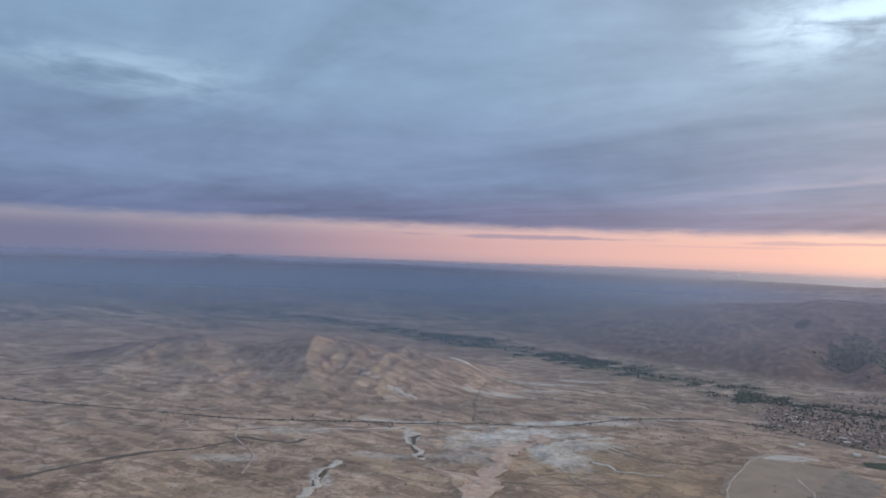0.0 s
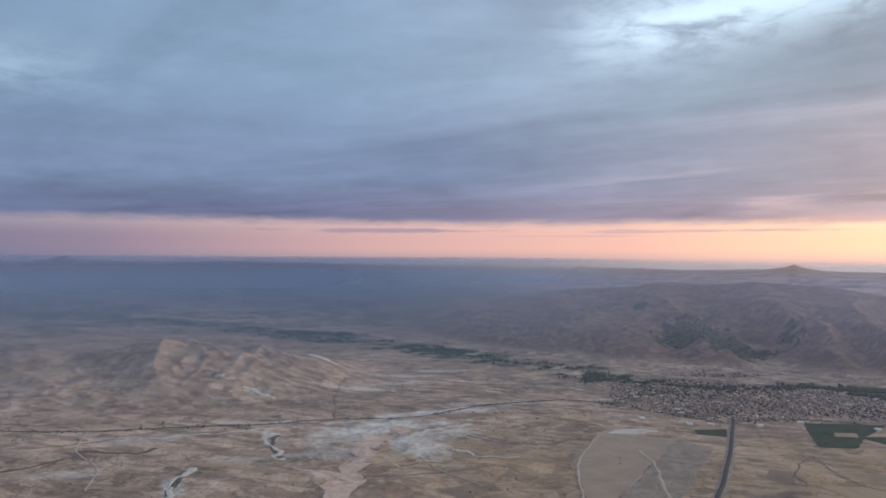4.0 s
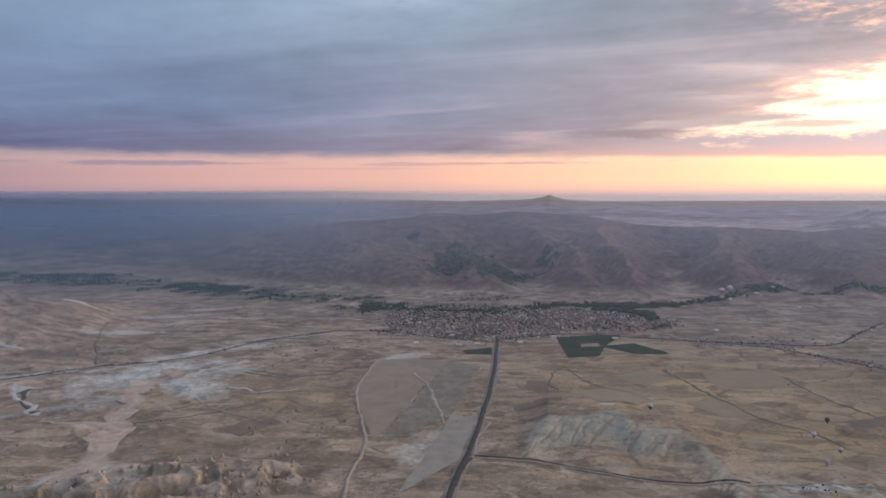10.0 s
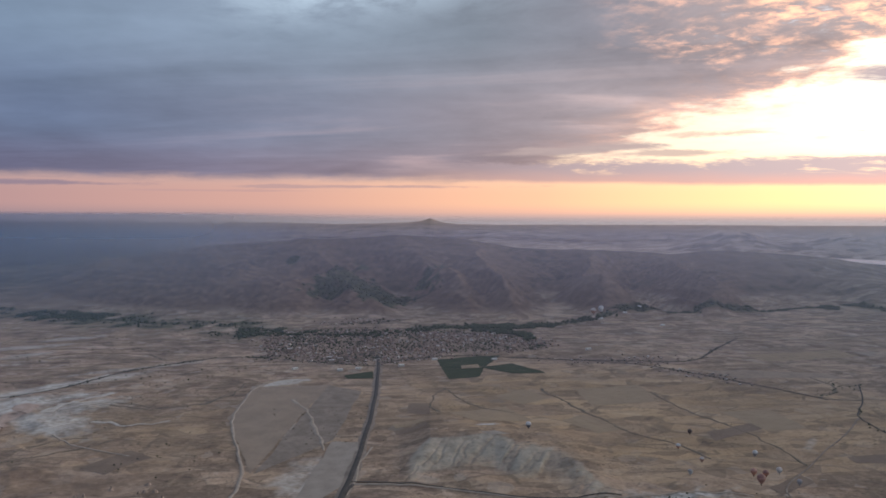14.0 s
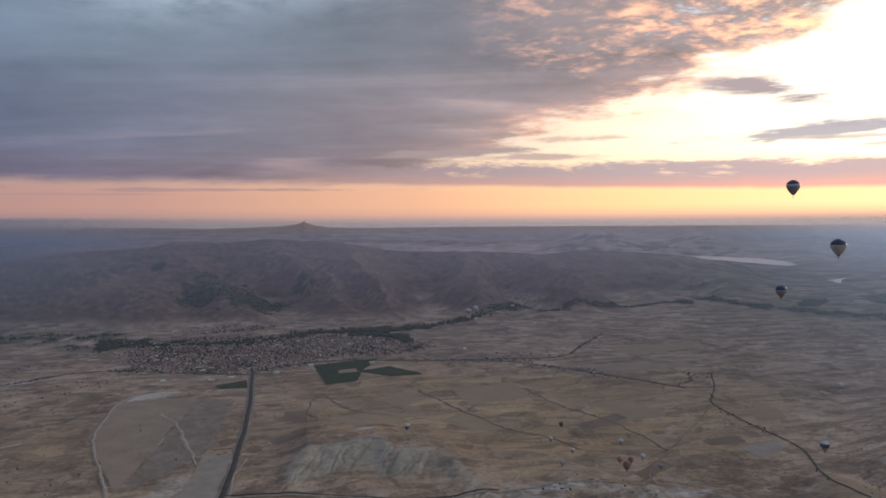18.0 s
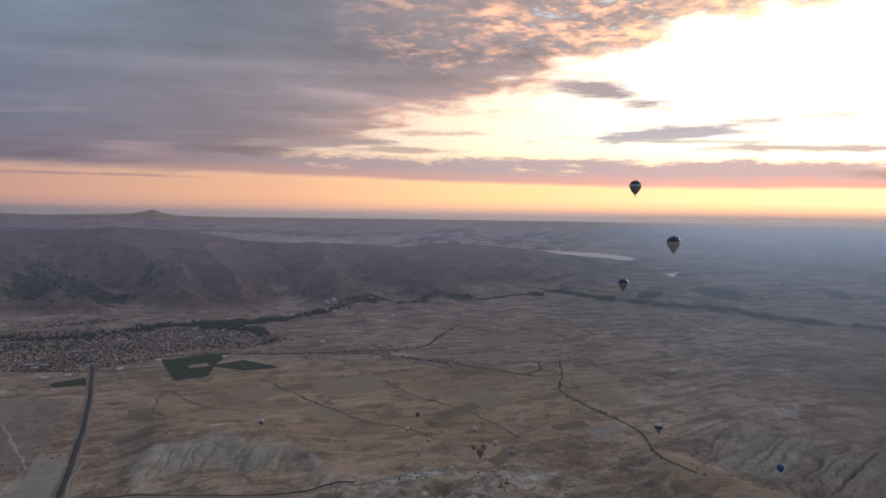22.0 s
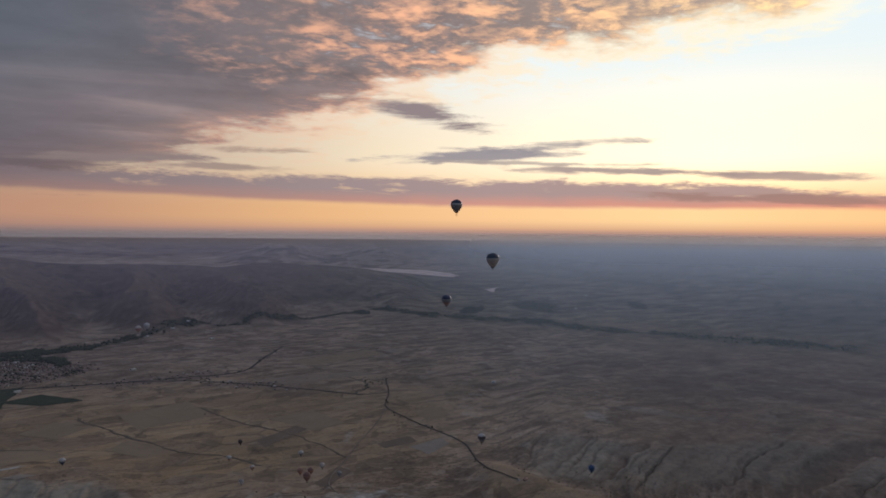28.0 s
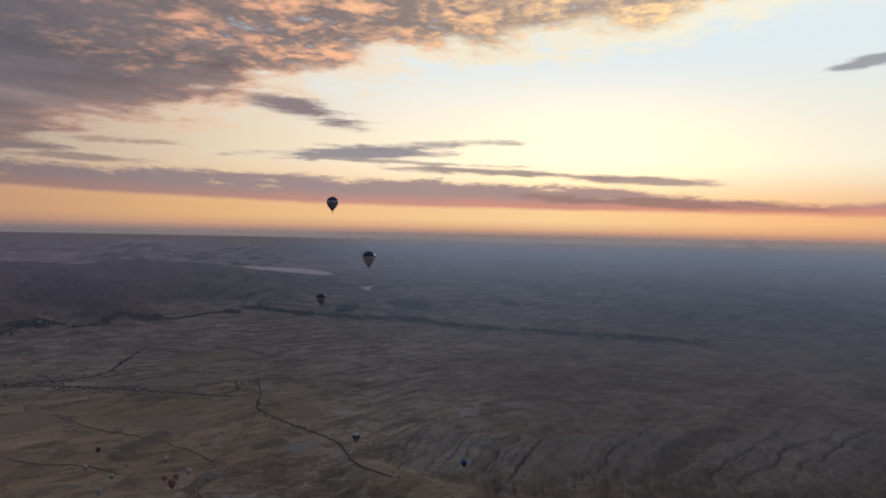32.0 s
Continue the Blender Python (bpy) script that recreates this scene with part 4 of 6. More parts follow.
def ribbon(name, pts, width, mat, lift, label, category="road", wander=0.0, uneven=0.0):
    p = spline(pts, 16.0)
    if wander:
        p = p + wander * np.stack([fbm(p[:, 0] / 40, p[:, 1] / 40, 3, 5) - 0.5, fbm(p[:, 0] / 40, p[:, 1] / 40, 3, 15) - 0.5], -1)
    d = np.gradient(p, axis=0)
    d /= np.linalg.norm(d, axis=1, keepdims=True) + 1e-9
    side = np.stack([d[:, 1], -d[:, 0]], -1)
    half = 0.5 * width * (1 + uneven * (lumps(np.arange(len(p)) * 0.37, np.zeros(len(p)), 9) - 0.5))[:, None]
    rows_ = []
    for f, drop in ((-1, 0.6), (-0.8, 0), (0, -0.1), (0.8, 0), (1, 0.6)):
        q = p + side * half * f
        z = np.maximum(height(q[:, 0], q[:, 1]), height(p[:, 0], p[:, 1])) + lift - drop
        rows_.append(np.stack(squeeze(q[:, 0], q[:, 1], z), -1))
    co = np.stack(rows_, 1)
    n = len(p)
    i, j = np.meshgrid(np.arange(n - 1), np.arange(4), indexing="ij")
    quads = np.stack([i * 5 + j, i * 5 + j + 1, (i + 1) * 5 + j + 1, (i + 1) * 5 + j], -1).reshape(-1, 4)
    return tagged(new(name, mesh_from(name, co, quads, mat)), label, category, kind="structure")


def field_patch(pts, mat, lift, label, n=14, name="field"):
    """A worked field between four corners of the plan, its edges a little uneven."""
    a, b, c, d = [np.array(q, float) * U for q in pts]
    s, t = np.meshgrid(np.linspace(0, 1, n), np.linspace(0, 1, n), indexing="ij")
    s, t = s[..., None], t[..., None]
    q = (a * (1 - s) + b * s) * (1 - t) + (d * (1 - s) + c * s) * t
    X, Y = q[..., 0], q[..., 1]
    X, Y = X + 14 * (fbm(X / 50, Y / 50, 3, 7) - 0.5), Y + 14 * (fbm(X / 50, Y / 50, 3, 77) - 0.5)
    co = np.stack(squeeze(X, Y, height(X, Y) + lift), -1)
    i, j = np.meshgrid(np.arange(n - 1), np.arange(n - 1), indexing="ij")
    quads = np.stack([i * n + j, i * n + j + 1, (i + 1) * n + j + 1, (i + 1) * n + j], -1).reshape(-1, 4)
    return tagged(new(name, mesh_from(name, co, quads, mat)), label, "field", kind="structure")


asphalt = coloured("asphalt", (.050, .048, .048), (.082, .077, .073), 0.05, 0.85)
gravel = coloured("pale_gravel", (.25, .215, .18), (.36, .315, .27), 0.04)
verge = coloured("stony_verge", (.16, .135, .115), (.26, .22, .185), 0.03)
crop = coloured("green_crop", (.028, .043, .026), (.048, .062, .036), 0.02)
olive = coloured("fallow_grey", (.225, .182, .146), (.29, .234, .184), 0.015)
palesoil = coloured("pale_soil", (.24, .212, .186), (.31, .275, .24), 0.03)
ochre = coloured("ochre_stubble", (.245, .192, .135), (.295, .230, .160), 0.02)
plough = coloured("dark_plough", (.155, .120, .096), (.205, .158, .124), 0.02)
dirtdark = coloured("dark_gully_soil", (.110, .094, .076), (.185, .152, .120), 0.03)
beddark = coloured("dark_scrubby_bed", (.070, .062, .052), (.120, .100, .084), 0.03)
leaf = coloured("grey_green_leaves", (.026, .040, .025), (.062, .075, .042), 0.12, 0.8)
bark = coloured("tree_bark", (.07, .055, .042), (.12, .095, .075), 1.0)

MAIN = [(430, 800), (488, 880), (563, 970), (640, 1068), (700, 1150), (760, 1228), (831, 1330), (892, 1416), (987, 1560), (1089, 1715), (1150, 1820)]
ribbon("verge", MAIN, 30, verge, 1.0, "stony verge of the straight highway", "verge", 6, 0.5)
ribbon("road", MAIN, 13, asphalt, 2.2, "dark asphalt highway running straight to the town", "road")
ribbon("track", [(676, 1086), (640, 1050), (613, 1026), (585, 985), (563, 956), (526, 918)], 6, gravel, 1.5, "pale dirt track beside the highway", "track", 4)
ribbon("road", [(557, 950), (515, 908), (478, 862)], 8, asphalt, 1.9, "narrow slip road joining the highway", "road")
ribbon("track", [(330, 890), (360, 960), (434, 1078), (480, 1200), (549, 1403), (620, 1520), (685, 1620), (766, 1682), (831, 1690)], 8, gravel, 1.5, "winding pale dirt track round a fallow field", "track", 10, 0.5)
ribbon("track", [(720, 1480), (690, 1350), (640, 1220), (600, 1120)], 9, gravel, 1.2, "worn pale dirt track across a field", "track", 16, 1.2)
ribbon("road", [(-1300, 2030), (-677, 1897), (-497, 1865), (-168, 1868), (91, 1905), (306, 1905), (556, 2040), (800, 2060), (935, 1880), (1059, 1700), (1089, 1692)], 9, asphalt, 1.6, "old country road lined with trees", "road", 6)
ribbon("road", [(1095, 1725), (1322, 1668), (1503, 1476), (1596, 1375), (1780, 1215), (1990, 1265), (2264, 1354)], 10, asphalt, 1.8, "country road along the edge of the town", "road", 4)
ribbon("road", [(1560, 1420), (1637, 1244), (1655, 960), (1640, 760)], 8, asphalt, 1.8, "village street between small houses", "road", 4)
ribbon("track", [(540, 935), (557, 950), (655, 858), (736, 741), (845, 665), (913, 630), (990, 560)], 7, gravel, 1.6, "pale gravel road under the chalk bluff", "track", 5)
ribbon("track", [(560, 962), (650, 872), (735, 752), (840, 676)], 5, asphalt, 2.0, "dark tarred lane under the chalk bluff", "road", 3)
ribbon("track", [(1540, 655), (1420, 625), (1297, 603), (1187, 577), (1061, 550), (1000, 500)], 4, verge, 1.4, "pale field track between stubble fields", "track", 4)
ribbon("road", [(1851, 789), (1691, 712), (1600, 680), (1545, 655), (1479, 582), (1424, 511), (1338, 412), (1267, 369), (1172, 322), (1131, 276), (1116, 251)], 4.6, asphalt, 1.8, "narrow dark road with scrub along it", "road", 4)
ribbon("track", [(-360, 1389), (-379, 1539), (-451, 1674), (-480, 1860)], 6, gravel, 1.4, "pale dirt track down to a gully", "track", 10)
ribbon("track", [(330, 1300), (270, 1420), (250, 1520)], 5, gravel, 1.2, "faint straight dirt track over fields", "track", 4)
wash = coloured("pink_tuff_wash", (.32, .24, .20), (.46, .37, .32), 0.05, 0.95, 0, 0.1, 0, 1.5)
limy = coloured("white_lime_bank", (.35, .33, .30), (.48, .455, .42), 0.06, 0.95, 0, 0.1, 0, 1.5)
ribbon("dry_wash", [(10, 1130), (49, 1220), (73, 1309), (95, 1400), (117, 1490), (150, 1600), (205, 1700), (260, 1770)], 58, wash, 1.2, "pink tuff wash winding through the plain", "dry wash", 70, 1.5)
ribbon("dry_wash", [(95, 1400), (60, 1425), (20, 1440), (-10, 1480)], 20, wash, 1.0, "narrow pink side wash", "dry wash", 40, 1.5)
for pts, width in (([(-52, 1770), (-70, 1690), (-40, 1620), (-30, 1540)], 16), ([(-190, 1500), (-222, 1420), (-205, 1330), (-230, 1270)], 16), ([(-40, 2870), (20, 2800), (70, 2660), (130, 2600)], 30), ([(-150, 2240), (-90, 2190), (-60, 2150)], 14),
                   ([(60, 1850), (180, 1880), (330, 1930), (460, 2010)], 22), ([(270, 1690), (340, 1760), (420, 1790)], 24), ([(740, 1640), (800, 1655), (840, 1640)], 26), ([(-300, 1760), (-180, 1790), (-60, 1830)], 12), ([(330, 1560), (380, 1500), (450, 1480)], 9)):
    ribbon("lime_bank", pts, width, limy, 1.1, "bare white lime bank on the plain", "bank", 60, 1.8)
GULLIES = [
    ([(1051, 1372), (985, 1320), (921, 1251), (900, 1190)], 10), ([(1051, 1372), (1011, 1260), (999, 1170), (1030, 1100)], 9),
    ([(1226, 1230), (1190, 1130), (1155, 1041), (1112, 873), (1119, 762), (1090, 700)], 13), ([(1400, 1050), (1330, 900), (1290, 760), (1240, 660), (1187, 577)], 10),
    ([(-746, 1302), (-601, 1502), (-503, 1568), (-435, 1651)], 24),    ([(-449, 1672), (-318, 1640), (-289, 1674)], 22),    ([(-210, 1323), (-215, 1422), (-197, 1465)], 16),    ([(404, 1700), (456, 1608)], 9),    ([(542, 1558), (626, 1600), (698, 1692)], 11),    ([(-1075, 1871), (-796, 1977), (-496, 1908)], 14), ([(-44, 1757), (-53, 1652), (-27, 1534)], 16), ([(-205, 1483), (-211, 1394), (-209, 1322)], 16),
    ([(394, 1688), (449, 1596), (559, 1571), (648, 1629)], 14), ([(94, 1930), (114, 2215), (173, 2468), (368, 2816)], 11), ([(120, 1393), (248, 1390), (330, 1413)], 10),
    ([(180, 1450), (240, 1470), (300, 1460)], 9), ([(1691, 712), (1650, 780), (1760, 800), (1840, 900)], 12), 
    ([(-900, 1820), (-700, 1760), (-560, 1720), (-400, 1770)], 12), ([(500, 2350), (620, 2250), (640, 2100)], 12), 
]
# Each gully is a flat dark strip laid on the ground.
for pts, width in GULLIES:
    ribbon("gully", pts, width * (0.6 if width < 15 else 0.9), dirtdark if width < 15 else beddark, 0.8, "dark scrubby gully strip laid on the plain", "gully", 26, 1.4)

for pts in ([(1248, 1656), (1436, 1603), (1289, 1496), (1177, 1543)], [(1177, 1543), (1286, 1492), (1192, 1413), (1123, 1441)], [(1275, 1497), (1377, 1489), (1362, 1337), (1285, 1388)], [(938, 1639), (1023, 1639), (975, 1563), (920, 1594)]):
    field_patch(pts, crop, 1.2, "dark green irrigated crop field by the town")
field_patch([(1245, 1551), (1292, 1529), (1268, 1494), (1223, 1518)], ochre, 2.4, "pale bare strip inside the green crop")
field_patch([(634, 1152), (672, 1118), (545, 954), (400, 880)], palesoil, 1.0, "smooth pale bare field beside the highway")
field_patch([(549, 1425), (700, 1640), (850, 1560), (455, 1090)], olive, 0.7, "grey fallow field inside a dirt track", 20)
field_patch([(460, 1085), (850, 1560), (880, 1460), (640, 1160)], verge, 0.7, "rough scrubby strip along the highway", 20)
for pts, mat, label in (
        ([(1231, 793), (1346, 768), (1328, 739), (1193, 751)], plough, "dark ploughed strip field"), ([(1281, 565), (1347, 522), (1316, 496), (1260, 536)], plough, "dark ploughed strip field"),
        ([(1042, 565), (1140, 568), (1119, 539), (1024, 533)], plough, "dark ploughed strip field"), ([(1284, 498), (1352, 457), (1323, 430), (1245, 447)], palesoil, "pale bare field by a lane"),
        ([(1288, 1178), (1440, 1112), (1356, 984), (1196, 1045)], ochre, "ochre stubble field"), ([(1540, 587), (1602, 542), (1526, 496), (1467, 527)], ochre, "ochre stubble field"),
        ([(915, 1176), (1047, 1153), (1010, 1030), (900, 1060)], ochre, "ochre stubble field"), ([(-887, 2480), (-711, 2500), (-700, 2440), (-860, 2420)], ochre, "yellow stubble field on a hillside"),
        ([(1060, 1000), (1130, 1010), (1120, 900), (1050, 900)], ochre, "ochre stubble field"), ([(1380, 860), (1470, 800), (1400, 690), (1320, 720)], ochre, "ochre stubble field"),
        ([(1090, 1240), (1190, 1250), (1180, 1150), (1090, 1140)], ochre, "ochre stubble field"), ([(880, 1190), (930, 1270), (900, 1300), (850, 1230)], plough, "dark ploughed strip field"),
        ([(780, 1180), (850, 1180), (835, 1150), (770, 1150)], ochre, "ochre stubble field"), ([(760, 1140), (830, 1140), (815, 1110), (745, 1112)], plough, "dark ploughed strip field"),
        ([(1700, 1120), (1930, 900), (1900, 840), (1690, 1000)], olive, "grey fallow field"), ([(2000, 1180), (2300, 1050), (2250, 960), (1960, 1080)], ochre, "ochre stubble field"),
        ([(250, 1290), (340, 1330), (360, 1270), (270, 1230)], plough, "dark ploughed strip field")):
    field_patch(pts, mat, 0.7, label)

field_patch([(848, 998), (873, 990), (883, 960), (850, 971)], palesoil, 1.2, "small bright white lime shelf on the bluff", 14, "lime_shelf")

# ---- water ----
# The sky's pink reflection is put into the water's base colour.
water = coloured("sky_tinted_water", (.98, .70, .62), (.98, .78, .70), 0.01, 0.2, 0.0, 0.5)


def pool(name, pts, level, label):
    bm = bmesh.new()
    verts = []
    for x, y in pts:
        X, Y = np.array([x * U]), np.array([y * U])
        a, b, c = squeeze(X, Y, np.array([float(level)]))
        verts.append(bm.verts.new((a[0], b[0], c[0])))
    bm.faces.new(verts)
    bmesh.ops.triangulate(bm, faces=bm.faces)
    tagged(new(name, bm_mesh(name, bm, water)), label, "lake", kind="structure")


pool("water", [(7400, 3700), (7330, 3010), (7240, 2628), (6880, 2270), (6480, 2040), (6240, 2030), (6380, 2250), (6480, 2420), (6760, 2839), (6900, 3300)], 6.0, "long still reservoir coloured like the reflected dawn sky")
pool("water", [(4990, 1390), (5080, 1375), (5300, 1352), (5060, 1330), (4960, 1300), (4790, 1262), (4840, 1300), (4930, 1340)], 4.0, "small pond on the far plain coloured like the sky")


# ---- trees ----
def crown_shell(rng, n_seg=6):
    """A lumpy clump of leaves: unit points and triangles."""
    v, f = [(0, 0, 1.0)], []
    for k, zc in enumerate((0.45, -0.25)):
        for s in range(n_seg):
            a = 2 * math.pi * (s + 0.5 * k) / n_seg
            r = (0.92, 0.85)[k] * rng.uniform(0.72, 1.2)
            v.append((r * math.cos(a), r * math.sin(a), zc + rng.uniform(-0.2, 0.2)))
    v.append((0, 0, -0.6))
    for s in range(n_seg):
        a, b = 1 + s, 1 + (s + 1) % n_seg
        c, d = a + n_seg, b + n_seg
        f += [(0, a, b), (a, c, b), (b, c, d), (c, len(v) - 1, d)]
    return np.array(v), np.array(f)


rng = random.Random(7)
SHELLS = [crown_shell(rng) for _ in range(9)]


def grove(name, places, label, lo=3.5, hi=7.0, squat=0.75, kind="stuff", mat=leaf):
    """Many small crowns in one mesh, standing at places of the plan in metres."""
    places = np.asarray(places, float)
    if not len(places):
        return
    h = height(places[:, 0], places[:, 1])
    cos, tris, n = [], [], 0
    for (x, y), z in zip(places, h):
        v, f = SHELLS[rng.randrange(len(SHELLS))]
        r, a = rng.uniform(lo, hi), rng.uniform(0, 6.28)
        c, s = math.cos(a) * r, math.sin(a) * r
        tall = squat * rng.uniform(0.8, 1.5)
        q = np.stack([v[:, 0] * c - v[:, 1] * s + x, v[:, 0] * s + v[:, 1] * c + y, (v[:, 2] + 0.45) * r * tall + z], -1)
        cos.append(np.stack(squeeze(q[:, 0], q[:, 1], q[:, 2]), -1))
        tris.append(f + n)
        n += len(v)
    me = mesh_from(name, np.concatenate(cos), np.concatenate(tris), mat, True)
    tagged(new(name, me), label, "trees", kind=kind)


def scatter(n, cx, cy, rx, ry, keep, seed):
    """Places round a point of the plan where keep(X, Y) holds with that chance."""
    g = np.random.RandomState(seed)
    X, Y = (cx + g.uniform(-rx, rx, n)) * U, (cy + g.uniform(-ry, ry, n)) * U
    k = g.uniform(size=n) < keep(X, Y)
    return np.stack([X[k], Y[k]], -1)


def along(pts, step, spread, seed, chance=0.8):
    g = np.random.RandomState(seed)
    p = spline(pts, step)
    p = p[g.uniform(size=len(p)) < chance]
    clump = fbm(p[:, 0] / 120, p[:, 1] / 120, 3, seed) > 0.40
    p = p[clump]
    return p + g.normal(0, spread, p.shape)


def woodedness(X, Y):
    return np.clip(soils(X, Y)[2] * 1.9 - 0.75, 0, 1)


for k, (pts, width) in enumerate(RIVER):
    xs, ys = [q[0] for q in pts], [q[1] for q in pts]
    cx, cy, rx, ry = (min(xs) + max(xs)) / 2, (min(ys) + max(ys)) / 2, (max(xs) - min(xs)) / 2 + 110, (max(ys) - min(ys)) / 2 + 110
    grove("river_trees", scatter(9000, cx, cy, rx, ry, woodedness, 200 + k), "dense dark poplars and orchards along the river", 4, 9)
grove("woodland", scatter(3000, 1800, 2950, 450, 500, woodedness, 390), "dark green plantation on the hillside", 4, 8)
for k, (cx, cy, rx, ry, turn) in enumerate(WOODS):
    grove("woodland", scatter(1500, cx, cy, max(rx, ry) * 1.1, max(rx, ry) * 1.1, woodedness, 300 + k), "dark green plantation on the slope", 4, 8)
LINES = [([(-1300, 2030), (-677, 1897), (-497, 1865), (-168, 1868), (91, 1905), (306, 1905), (556, 2040), (800, 2060), (935, 1880), (1059, 1700)], 6, 8), ([(1095, 1725), (1322, 1668), (1503, 1476), (1596, 1375), (1780, 1215), (1990, 1265), (2264, 1354)], 7, 8),
         ([(1851, 789), (1691, 712), (1545, 655), (1479, 582), (1424, 511), (1338, 412), (1267, 369), (1172, 322)], 22, 7), ([(1640, 1250), (1660, 960)], 7, 16), ([(1690, 1740), (1640, 1640), (1560, 1600)], 5, 16), ([(1650, 790), (1760, 800), (1850, 850)], 6, 14)]
for k, (pts, step, spread) in enumerate(LINES):
    grove("roadside_trees", along(pts, step, spread, 400 + k), "row of dark trees beside a road", 1.8, 3.8)
for k, (pts, width) in enumerate(GULLIES):
    grove("gully_scrub", along(pts, 9, width * 0.5, 500 + k, 0.28), "dark scrub growing in a gully", 0.8, 1.8)


def scrubby(X, Y):
    return (smooth01(0.52, 0.72, fbm(X / 160, Y / 160, 4, 131)) * (1 - soils(X, Y)[3])) * 0.8


grove("steppe_scrub", scatter(3000, 820, 480, 190, 150, scrubby, 601), "scattered dark bushes on broken ground", 1.2, 3.0)
grove("steppe_scrub", scatter(1800, 150, 1450, 620, 350, scrubby, 602), "scattered dark bushes on the dry plain", 1.0, 2.2)
grove("steppe_scrub", scatter(700, 1300, -60, 180, 330, scrubby, 603), "scattered dark bushes on the eroded slope", 1.0, 2.2)
grove("steppe_scrub", scatter(2200, 200, 2300, 1100, 500, scrubby, 604), "scattered dark bushes on the far plain", 2.0, 4.0)
grove("town_trees", scatter(9000, 1330, 1960, 520, 460, lambda X, Y: soils(X, Y)[3] * (0.32 + 0.65 * smooth01(0.56, 0.36, fbm(X / 150, Y / 150, 3, 5))), 605), "garden trees between the houses", 2.5, 5.0)


def pinnacles(n, cx, cy, rx, ry, seed):
    """Cones of worn tuff standing along the edges of the broken ground, in one mesh."""
    places = scatter(n, cx, cy, rx, ry, lambda X, Y: smooth01(0.5, 0.62, ridged(X / 150, Y / 110, 3, 93)) * (1 - smooth01(0.66, 0.76, ridged(X / 150, Y / 110, 3, 93))), seed)
    h = height(places[:, 0], places[:, 1])
    cos, tris, k = [], [], 0
    for (x, y), z in zip(places, h):
        r, tall, lean = rng.uniform(3.0, 7.0), rng.uniform(4, 11), rng.uniform(-1.5, 1.5)
        rings = []
        for f, w_ in ((-0.2, 1.25), (0.25, 0.9), (0.6, 0.55), (0.88, 0.30)):
            a0 = rng.uniform(0, 1)
            rings += [(x + lean * f + r * w_ * rng.uniform(0.8, 1.2) * math.cos(a0 + q * 1.0472), y + r * w_ * rng.uniform(0.8, 1.2) * math.sin(a0 + q * 1.0472), z + tall * f) for q in range(6)]
        rings.append((x + lean, y, z + tall))
        q = np.array(rings)
        cos.append(np.stack(squeeze(q[:, 0], q[:, 1], q[:, 2]), -1))
        for lv in range(3):
            for e in range(6):
                a, b = k + lv * 6 + e, k + lv * 6 + (e + 1) % 6
                tris += [(a, b, b + 6), (a, b + 6, a + 6)]
        tris += [(k + 18 + e, k + 18 + (e + 1) % 6, k + 24) for e in range(6)]
        k += 25
    me = mesh_from("tuff_pinnacles", np.concatenate(cos), np.array(tris), tuff_rock, True)
    tagged(new("tuff_pinnacles", me), "worn pale pink tuff pinnacles along a gully", "rocks", kind="stuff")


tuff_rock = coloured("pale_pink_tuff", (.17, .135, .115), (.34, .275, .235), 0.06, 0.95, 0, 0.1)
pinnacles(300, 120, 1060, 200, 110, 641)


def tree_parts():
    bm = bmesh.new()
    bmesh.ops.create_cone(bm, cap_ends=True, segments=7, radius1=0.28, radius2=0.12, depth=2.6, matrix=Matrix.Translation((0, 0, 1.3)))
    for a in (0.4, 2.5, 4.6):
        bmesh.ops.create_cone(bm, segments=5, radius1=0.11, radius2=0.05, depth=1.8, matrix=Matrix.Translation((0.6 * math.cos(a), 0.6 * math.sin(a), 2.9)) @ Matrix.Rotation(a, 4, "Z") @ Matrix.Rotation(0.7, 4, "Y"))
    trunk = bm_mesh("trunk", bm, bark)
    co, tri, n = [], [], 0
    for k in range(13):
        v, f = SHELLS[k % len(SHELLS)]
        r = rng.uniform(0.7, 1.3)
        c = np.array([rng.uniform(-1.5, 1.5), rng.uniform(-1.5, 1.5), rng.uniform(2.6, 5.0)])
        co.append(v * r + c)
        tri.append(f + n)
        n += len(v)
    return trunk, mesh_from("crown", np.concatenate(co), np.concatenate(tri), leaf, True)


trunk_me, crown_me = tree_parts()
spots = list(scatter(300, 800, 480, 190, 150, lambda X, Y: 0.14 + 0 * X, 611)) + list(scatter(18, 1150, 900, 250, 400, lambda X, Y: 0.2 + 0 * X, 612)) + list(scatter(120, 150, 1450, 500, 300, lambda X, Y: 0.16 + 0 * X, 613))
for x, y in spots:
    place, s = land_point(x, y, -0.3)
    k = s * rng.uniform(0.6, 1.15)
    t = empty("tree", Matrix.Translation(place))
    t.scale = (k, k, k * rng.uniform(0.7, 1.0))
    part("trunk", trunk_me, t)
    part("crown", crown_me, t)
    tagged(t, "small dark round-crowned tree alone on the dry steppe", "tree", "lone trees on the steppe")


# ---- the town ----
def housing(name, stops, rough=0.9):
    m, nt, p = material(name, rough)
    info = nt.nodes.new("ShaderNodeObjectInfo")
    t = nt.nodes.new("ShaderNodeTexCoord")
    g = grain(Val(nt, t.outputs["Object"]), 0.5, 4)
    col = Val(nt, info.outputs["Random"]).ramp(stops)
    k = g * 0.5 + 0.75
    nt.links.new(mix(1.0, col, joinxyz(k, k, k), "MULTIPLY").sock, p.inputs["Base Color"])
    return m


